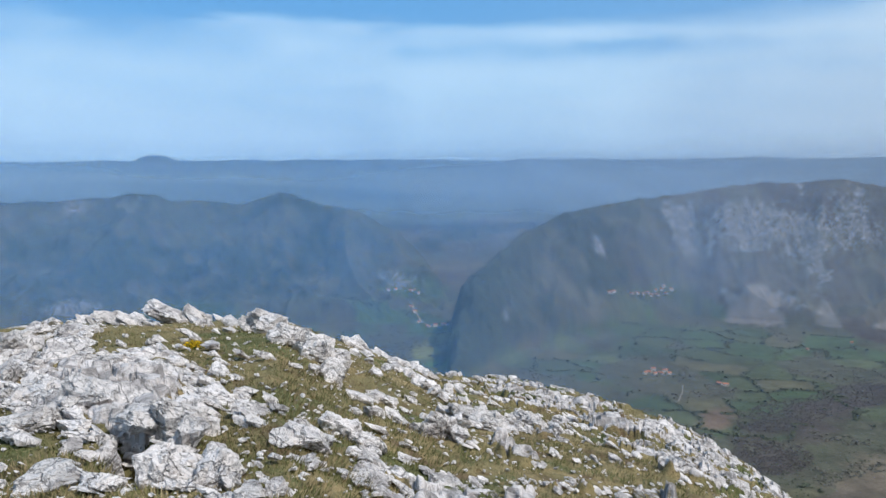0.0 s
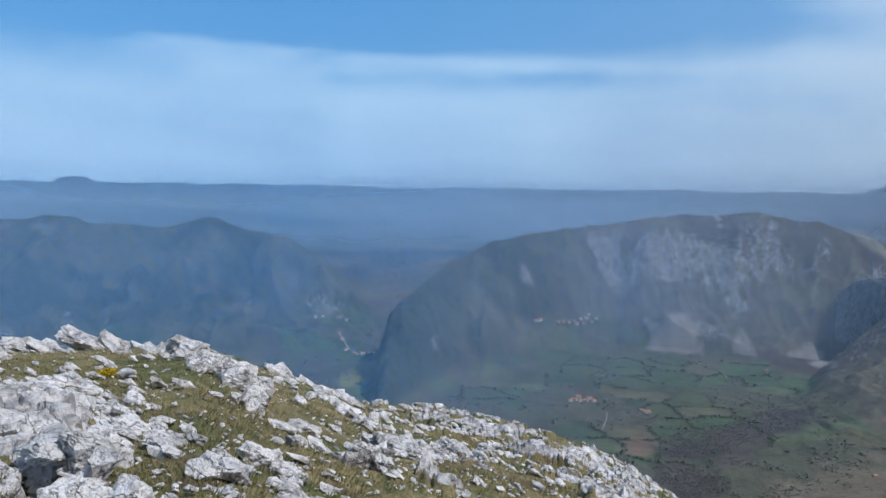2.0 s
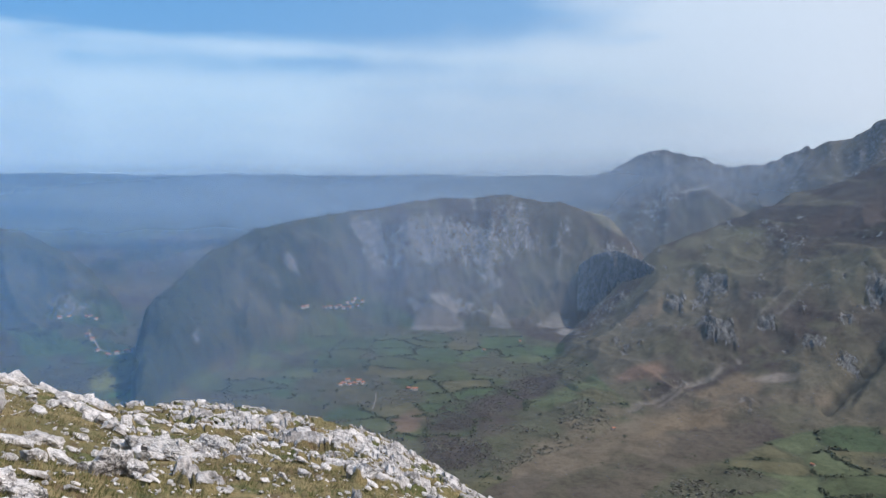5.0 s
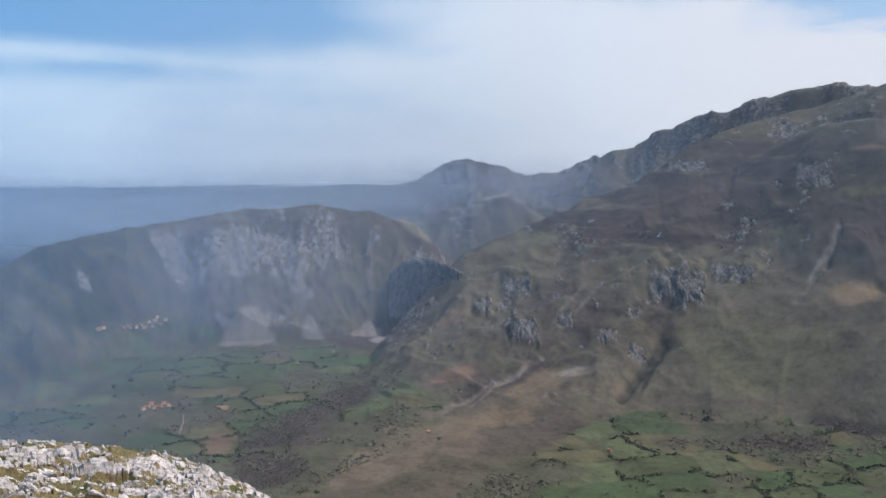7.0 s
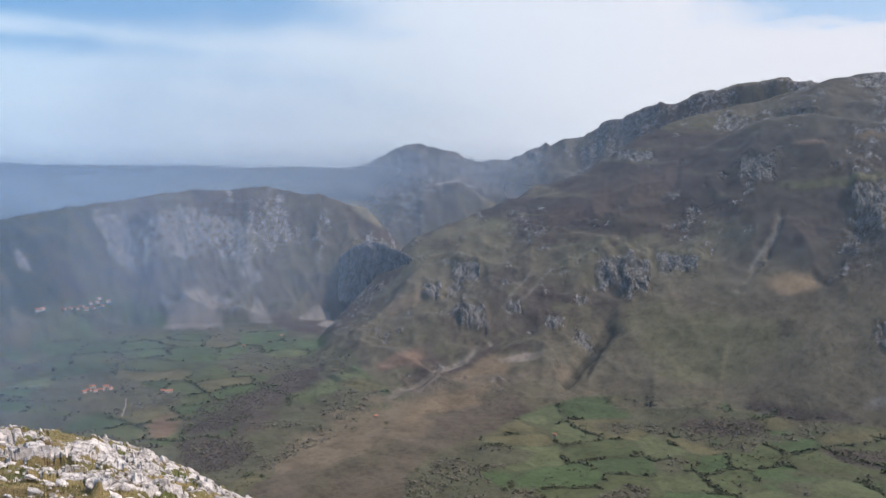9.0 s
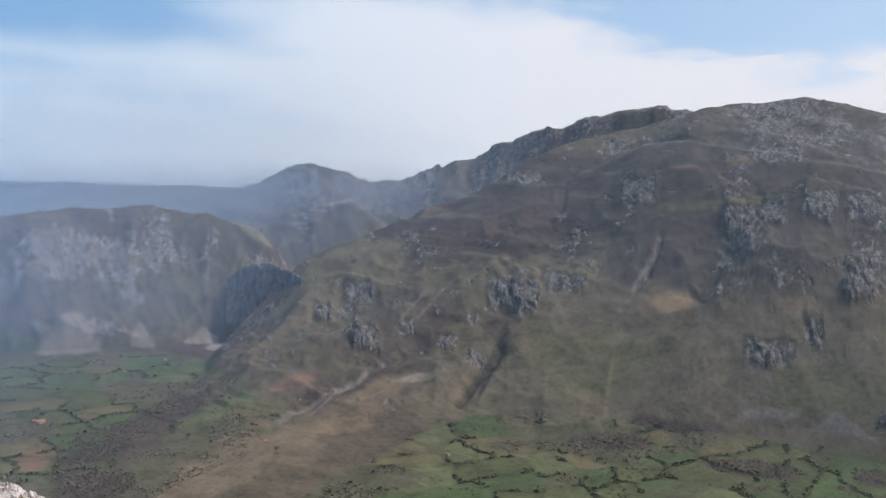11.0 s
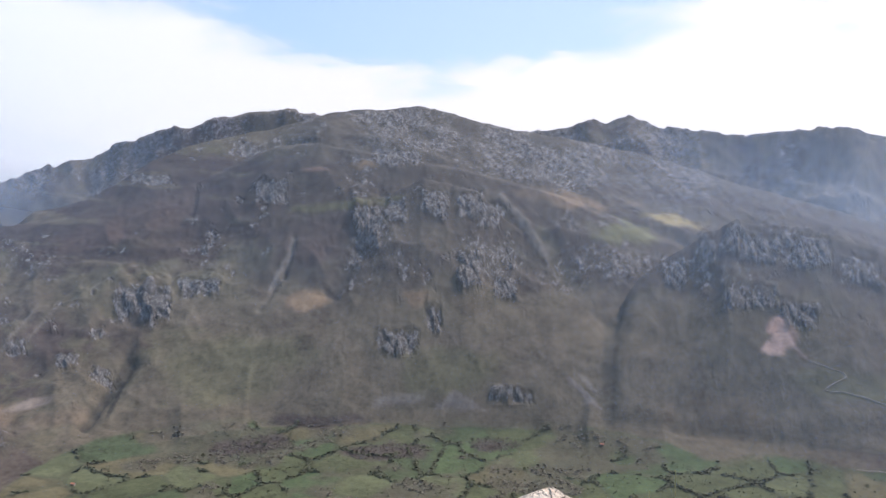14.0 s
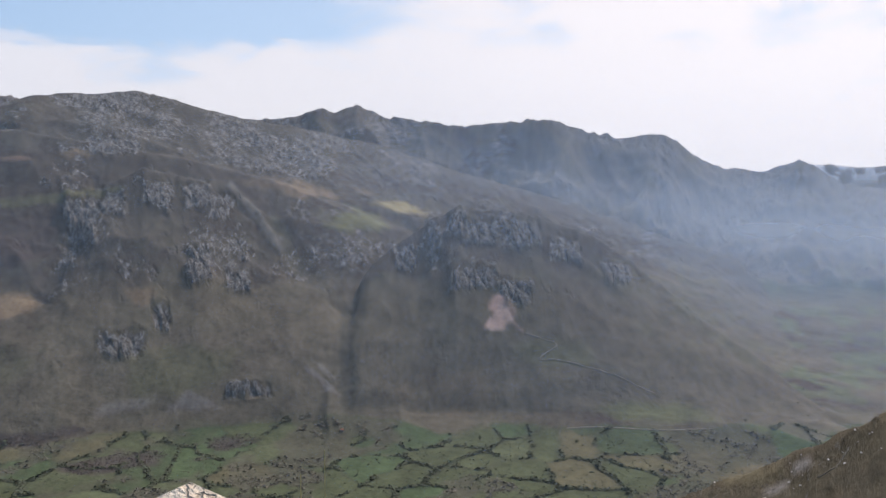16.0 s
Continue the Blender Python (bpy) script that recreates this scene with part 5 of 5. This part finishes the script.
def pick(count, lo, hi, test, spread=3.0):
    """Random places of the far land between two distances that pass a test of the grid's indices."""
    rows = r.randint(np.searchsorted(reach, lo), np.searchsorted(reach, hi), count)
    cols = r.randint(0, np.sum(np.abs(bearings - 44) < 76.5), count)
    ok = test(rows, cols)
    rows, cols = rows[ok], cols[ok]
    return gx[rows, cols] + r.uniform(-spread, spread, len(rows)), gy[rows, cols] + r.uniform(-spread, spread, len(rows)), gz[rows, cols], rows, cols


x, y, z, rows, cols = pick(900000, 1050, 2500, lambda i, j: (gfarm[i, j] > 0.5) & (ghedge[i, j] < 3.6 + 5 * fbm(gx[i, j], gy[i, j], 40, 3, 34)) & (fbm(gx[i, j], gy[i, j], 120, 3, 33) > -0.22))
x, y, z = x[:19000], y[:19000], z[:19000]
tagged(clumps("hedgerows", x, y, z, 2.2 + 4.2 * r.rand(len(x)) ** 2, LEAF, 1, 0.8), "dark green hedgerows and trees between small fields", "hedge", kind="stuff")
x, y, z, rows, cols = pick(400000, 1050, 2500, lambda i, j: (grough[i, j] > 0.5) & (fbm(gx[i, j], gy[i, j], 55, 4, 38) > 0.0))
x, y, z = x[:12000], y[:12000], z[:12000]
tagged(clumps("thicket", x, y, z, 2.4 + 3.8 * r.rand(len(x)) ** 2, THORN, 9, 0.6), "grey-green thorn thickets and bare trees between the fields", "thicket", kind="stuff")
x, y, z, rows, cols = pick(140000, 1050, 2400, lambda i, j: (gkind[i, j] != NAMES.index("crag") + 1) & (fbm(gx[i, j], gy[i, j], 70, 3, 35) + 0.3 * gfarm[i, j] + 0.2 * (bearings[j] > 84) > 0.40) & (gz[i, j] < -250) & (grock[i, j] < 0.5))
x, y, z = x[:9000], y[:9000], z[:9000]
tagged(clumps("scrub", x, y, z, r.uniform(1.4, 3.4, len(x)), LEAF, 2, 0.6), "dark scattered scrub and thorn bushes on the slopes", "scrub", kind="stuff")
x, y, z, rows, cols = pick(60000, 560, 760, lambda i, j: (gkind[i, j] == NAMES.index("spur") + 1) & (fbm(gx[i, j], gy[i, j], 30, 3, 36) > 0.1))
x, y, z = x[:700], y[:700], z[:700]
tagged(clumps("heath", x, y, z, r.uniform(0.5, 1.4, len(x)), BARE, 5, 0.6), "low brown heath and gorse on the near spur", "heath", kind="stuff")
x, y, z, rows, cols = pick(160000, 1750, 2400, lambda i, j: (gkind[i, j] == NAMES.index("crag") + 1) & (bearings[j] < 7.5 - 4 * fbm(gx[i, j], gy[i, j], 200, 3, 37)) & (bearings[j] > 0))
x, y, z = x[:4000], y[:4000], z[:4000]
tagged(clumps("forest", x, y, z, r.uniform(1.6, 3.2, len(x)), FOREST, 6), "dark green forest covering the steep gorge side", "forest", kind="stuff")
wood = lambda i, j: np.any([((bearings[j] - a) / w) ** 2 + ((LOOKUP_EL[i, j] - e - s * (bearings[j] - a)) / h) ** 2 < 1.1 for a, e, w, h, s in ((23.5, -17.0, 2.8, 1.0, 0.25), (27.4, -15.4, 2.8, 0.8, 0.3), (22.8, -19.8, 2.6, 1.0, 0.1), (58.5, -17.0, 2.6, 0.6, 0.05), (68.5, -17.6, 3.0, 0.5, 0.05), (76.0, -17.0, 1.8, 0.5, 0.05), (63.5, -15.6, 3.5, 0.4, 0.0))], 0)
x, y, z, rows, cols = pick(260000, 1100, 2300, wood)
x, y, z = x[:9000], y[:9000], z[:9000]
tagged(clumps("bare_woodland", x, y, z, r.uniform(1.2, 2.8, len(x)), BARE, 3, 0.8), "leafless purple-brown woodland on the valley side", "woodland", kind="stuff")


# rocks that break through the near spur
rng = random.Random(77)
for i in range(44):
    a = rng.uniform(109, 121)
    x, y, z, d = on_land(a, -18.2 + (a - 110.8) * 0.5 - rng.uniform(0.25, 3.2))
    if d > 780:
        continue
    s = rng.choice((0.3, 0.45, 0.6, 0.9))
    tagged(place_rock("spur_rock", ROCKS_MID[i % 9], x, y, z, s * 1.6, s * 1.2, s * 0.8, rng.uniform(0, 360), rng.uniform(-20, 20), 0.3), "grey limestone rock standing out of the heath", "rock", "rocks on the near spur")


# ---------------------------------------------------------------- trees that stand alone
def tree_parts(seed, tall):
    rng = random.Random(seed)
    tv, tf = [], []

    def limb(a, b, ra, rb):
        k = len(tv)
        d = (b - a).normalized()
        s = d.orthogonal().normalized()
        t = d.cross(s)
        for p, w in ((a, ra), (b, rb)):
            tv.extend(tuple(p + (s * math.cos(q) + t * math.sin(q)) * w) for q in (0, 1.257, 2.513, 3.77, 5.027))
        tf.extend((k + i, k + (i + 1) % 5, k + 5 + (i + 1) % 5, k + 5 + i) for i in range(5))

    mid = Vector((rng.uniform(-0.2, 0.2), rng.uniform(-0.2, 0.2), tall * 0.42))
    limb(Vector((0, 0, -0.4)), mid, 0.32, 0.2)
    pts = []
    for _ in range(7):
        end = mid + Vector((rng.uniform(-1, 1) * tall * 0.3, rng.uniform(-1, 1) * tall * 0.3, rng.uniform(0.1, 0.5) * tall))
        limb(mid, end, 0.16, 0.05)
        for _ in range(40):
            pts.append(end + Vector((rng.gauss(0, 1), rng.gauss(0, 1), rng.gauss(0, 0.8))) * tall * 0.12)
    return (tv, tf), leaf_cloud(rng, pts, 0.5)


BARK = plain_material("bark", (0.10, 0.08, 0.06), (0.16, 0.13, 0.10), 2.0)
masters = []
TREES = [(47.13, -19.19), (47.94, -19.39), (25.89, -14.6), (37.07, -14.8), (36.45, -15.1), (111.79, -15.07), (59.02, -17.09), (59.62, -17.28), (52.87, -19.48), (66.47, -17.77), (16.72, -15.2), (16.32, -15.4), (14.1, -15.6), (12.69, -10), (16.52, -10), (85.2, -17.17), (88.53, -17.57), (93.66, -17.37),
         (97.19, -18.37), (100.51, -17.37), (103.43, -18.17), (71, -17.57), (74.52, -16.97), (34.85, -18.4), (30.41, -16.8), (28.81, -17.2), (49.35, -18.56), (55.39, -17.8), (62.44, -18.21), (64.86, -16.78)]
for i, (a, e) in enumerate(TREES):
    x, y, z, d = on_land(a, e)
    if i < 4:
        t = new("tree")
        t.location = (x, y, z)
        (tv, tf), (lv, lf) = tree_parts(60 + i, 9.0 + i)
        part("trunk", tv, tf, BARK, t)
        part("crown", lv, lf, LEAF, t)
        tagged(t, "dark green tree standing by a hedged field", "tree", "field trees")
        masters.append(t)
    else:
        copy_thing(masters[i % 4], pose(x, y, z, 0, 0, 70 * i))

# ---------------------------------------------------------------- houses
WALL = plain_material("whitewash", (0.60, 0.55, 0.48), (0.46, 0.41, 0.36), 0.5)
STONE_WALL = plain_material("stone_wall", (0.42, 0.36, 0.30), (0.30, 0.26, 0.22), 0.8)
TILE = plain_material("clay_tiles", (0.46, 0.19, 0.11), (0.32, 0.13, 0.08), 0.7, 0.85, 0.5, 0.1)
PANE = plain_material("dark_window", (0.03, 0.035, 0.04), (0.05, 0.055, 0.06), 1.0, 0.2)
DOOR = plain_material("brown_door", (0.16, 0.08, 0.04), (0.10, 0.05, 0.03), 1.0, 0.6)


def box(x0, y0, z0, x1, y1, z1):
    v = [(x, y, z) for z in (z0, z1) for x, y in ((x0, y0), (x1, y0), (x1, y1), (x0, y1))]
    return v, [(3, 2, 1, 0), (4, 5, 6, 7), (0, 1, 5, 4), (1, 2, 6, 5), (2, 3, 7, 6), (3, 0, 4, 7)]


def house(long, deep, tall, wall):
    h = new("house")
    a, b, ridge = long / 2, deep / 2, tall + deep * 0.28
    v = [(-a, -b, -2), (a, -b, -2), (a, b, -2), (-a, b, -2), (-a, -b, tall), (a, -b, tall), (a, b, tall), (-a, b, tall), (-a, 0, ridge - 0.15), (a, 0, ridge - 0.15)]
    part("wall", v, [(0, 1, 5, 4), (2, 3, 7, 6), (1, 2, 6, 9, 5), (3, 0, 4, 8, 7), (3, 2, 1, 0)], wall, h)
    o, t = 0.45, 0.22
    e = tall - o * 0.56
    v = [(-a - o, -b - o, e), (a + o, -b - o, e), (a + o, 0, ridge), (-a - o, 0, ridge), (a + o, b + o, e), (-a - o, b + o, e)]
    v += [(x, y, z + t) for x, y, z in v]
    f = [(0, 3, 2, 1), (3, 5, 4, 2), (6, 7, 8, 9), (9, 8, 10, 11), (0, 1, 7, 6), (4, 5, 11, 10), (1, 2, 8, 7), (2, 4, 10, 8), (3, 0, 6, 9), (5, 3, 9, 11)]
    roof = part("roof", v, f, TILE, h, "orange-red clay tile roof")
    part("chimney", *box(a * 0.4, -0.4, ridge - 0.6, a * 0.4 + 0.7, 0.4, ridge + 0.9), wall, roof)
    for x in (-a * 0.6, a * 0.6):
        for z in ((0.9, 3.4) if tall > 4 else (1.0,)):
            part("window", *box(x - 0.55, -b - 0.04, z, x + 0.55, -b + 0.1, z + 1.2), PANE, h)
    part("door", *box(-0.5, -b - 0.05, 0, 0.5, -b + 0.1, 2.05), DOOR, h)
    return h


KINDS = [(11, 7, 5.2, WALL), (8.5, 6.5, 4.8, WALL), (12, 7, 3.4, STONE_WALL), (7, 5, 3.0, STONE_WALL)]
SITES = [(-3.92, -9.7), (-3.42, -9.6), (-2.42, -9.75), (-2.02, -9.6), (-1.82, -9.9), (-2.32, -10.8), (-2.12, -11.2), (-1.82, -11.9), (-1.2, -12.2), (-0.6, -12.2), (-0.1, -12.1), (0.1, -12.1), (11.78, -9.65), (12.08, -9.6), (13.3, -9.7), (13.7, -9.8), (14.1, -9.7), (14.4, -9.6), (14.6, -9.9),
         (14.9, -9.5), (15.01, -9.8), (15.31, -9.4), (15.51, -9.2), (15.61, -9.7), (16.01, -9.4), (14.4, -15.1), (14.7, -15), (14.9, -14.8), (15.11, -15.1), (15.41, -15), (15.71, -14.9), (16.01, -15.05), (19.44, -15.4), (19.84, -15.5), (34.05, -17.7), (47.23, -18.59), (83.59, -16.67), (27.39, -12), (24.77, -12.7)]
made = []
for i, (a, e) in enumerate(SITES):
    x, y, z, d = on_land(a, e)
    turn = 40 * math.sin(i * 2.1) - a
    if i < 4:
        h = house(*KINDS[i])
        h.matrix_world = pose(x, y, z, 0, 0, turn)
        tagged(h, ("whitewashed village house with a red tiled roof", "small white village house with a tiled roof", "low stone barn with a red tiled roof", "little stone hut with a tiled roof")[i], "house", "valley houses")
        made.append(h)
    else:
        copy_thing(made[3 if i in (34, 35, 36, 37, 38) else (i * 7 % 3)], pose(x, y, z, 0, 0, turn))

# ---------------------------------------------------------------- tracks
GRAVEL = plain_material("pale_gravel", (0.25, 0.22, 0.18), (0.17, 0.15, 0.125), 0.3)


def track(points, width, beyond=0):
    """A gravel track laid over the land along a few bearings and heights."""
    path = []
    for (a0, e0), (a1, e1) in zip(points, points[1:]):
        for i in range(14):
            path.append(Vector(on_land(a0 + (a1 - a0) * i / 14, e0 + (e1 - e0) * i / 14, beyond)[:3]))
    path = [sum(path[max(0, i - 2):i + 3], Vector()) / len(path[max(0, i - 2):i + 3]) for i in range(len(path))]
    v, f = [], []
    for i, p in enumerate(path):
        q = path[min(i + 1, len(path) - 1)] - path[max(i - 1, 0)]
        s = Vector((-q.y, q.x, 0)).normalized() * width * (0.8 + 0.4 * noise.noise(p * 0.02)) / 2
        for k in (-1, 1):
            w = p + s * k
            v.append((w.x, w.y, p.z + 0.45))
        for k in (-1, 1):
            w = p + s * k * 1.3
            v.append((w.x, w.y, p.z - 1.2))
        if i:
            b = 4 * i
            f += [(b - 4, b - 3, b + 1, b), (b - 3, b - 1, b + 3, b + 1), (b - 2, b - 4, b, b + 2)]
    return tagged(mesh_object("track", v, f, GRAVEL), "pale unpaved farm track winding over the slope", "track", "farm tracks", kind="structure")


for pts, w in (([(96.58, -9.87), (99.2, -10.57), (97.69, -11.67), (99.3, -11.77), (101.61, -12.17), (102.93, -12.47), (105.15, -13.37), (105.95, -13.67)], 3.4), ([(99.71, -16.27), (101.31, -16.17), (103.73, -16.07), (106.75, -15.97), (110.28, -15.57)], 3.5), ([(-2.32, -10.4), (-2.12, -11.1), (-1.62, -11.8), (-0.9, -12.2), (0.2, -12.1)], 6.0),
               ([(17.02, -15.6), (16.92, -16.2), (16.62, -16.9)], 2.6), ([(118.23, -16.47), (117.13, -17.47), (116.22, -18.57)], 1.3)):
    track(pts, w, 440 if pts[0][0] > 116 else (985 if pts[0][0] > 94 else 0))
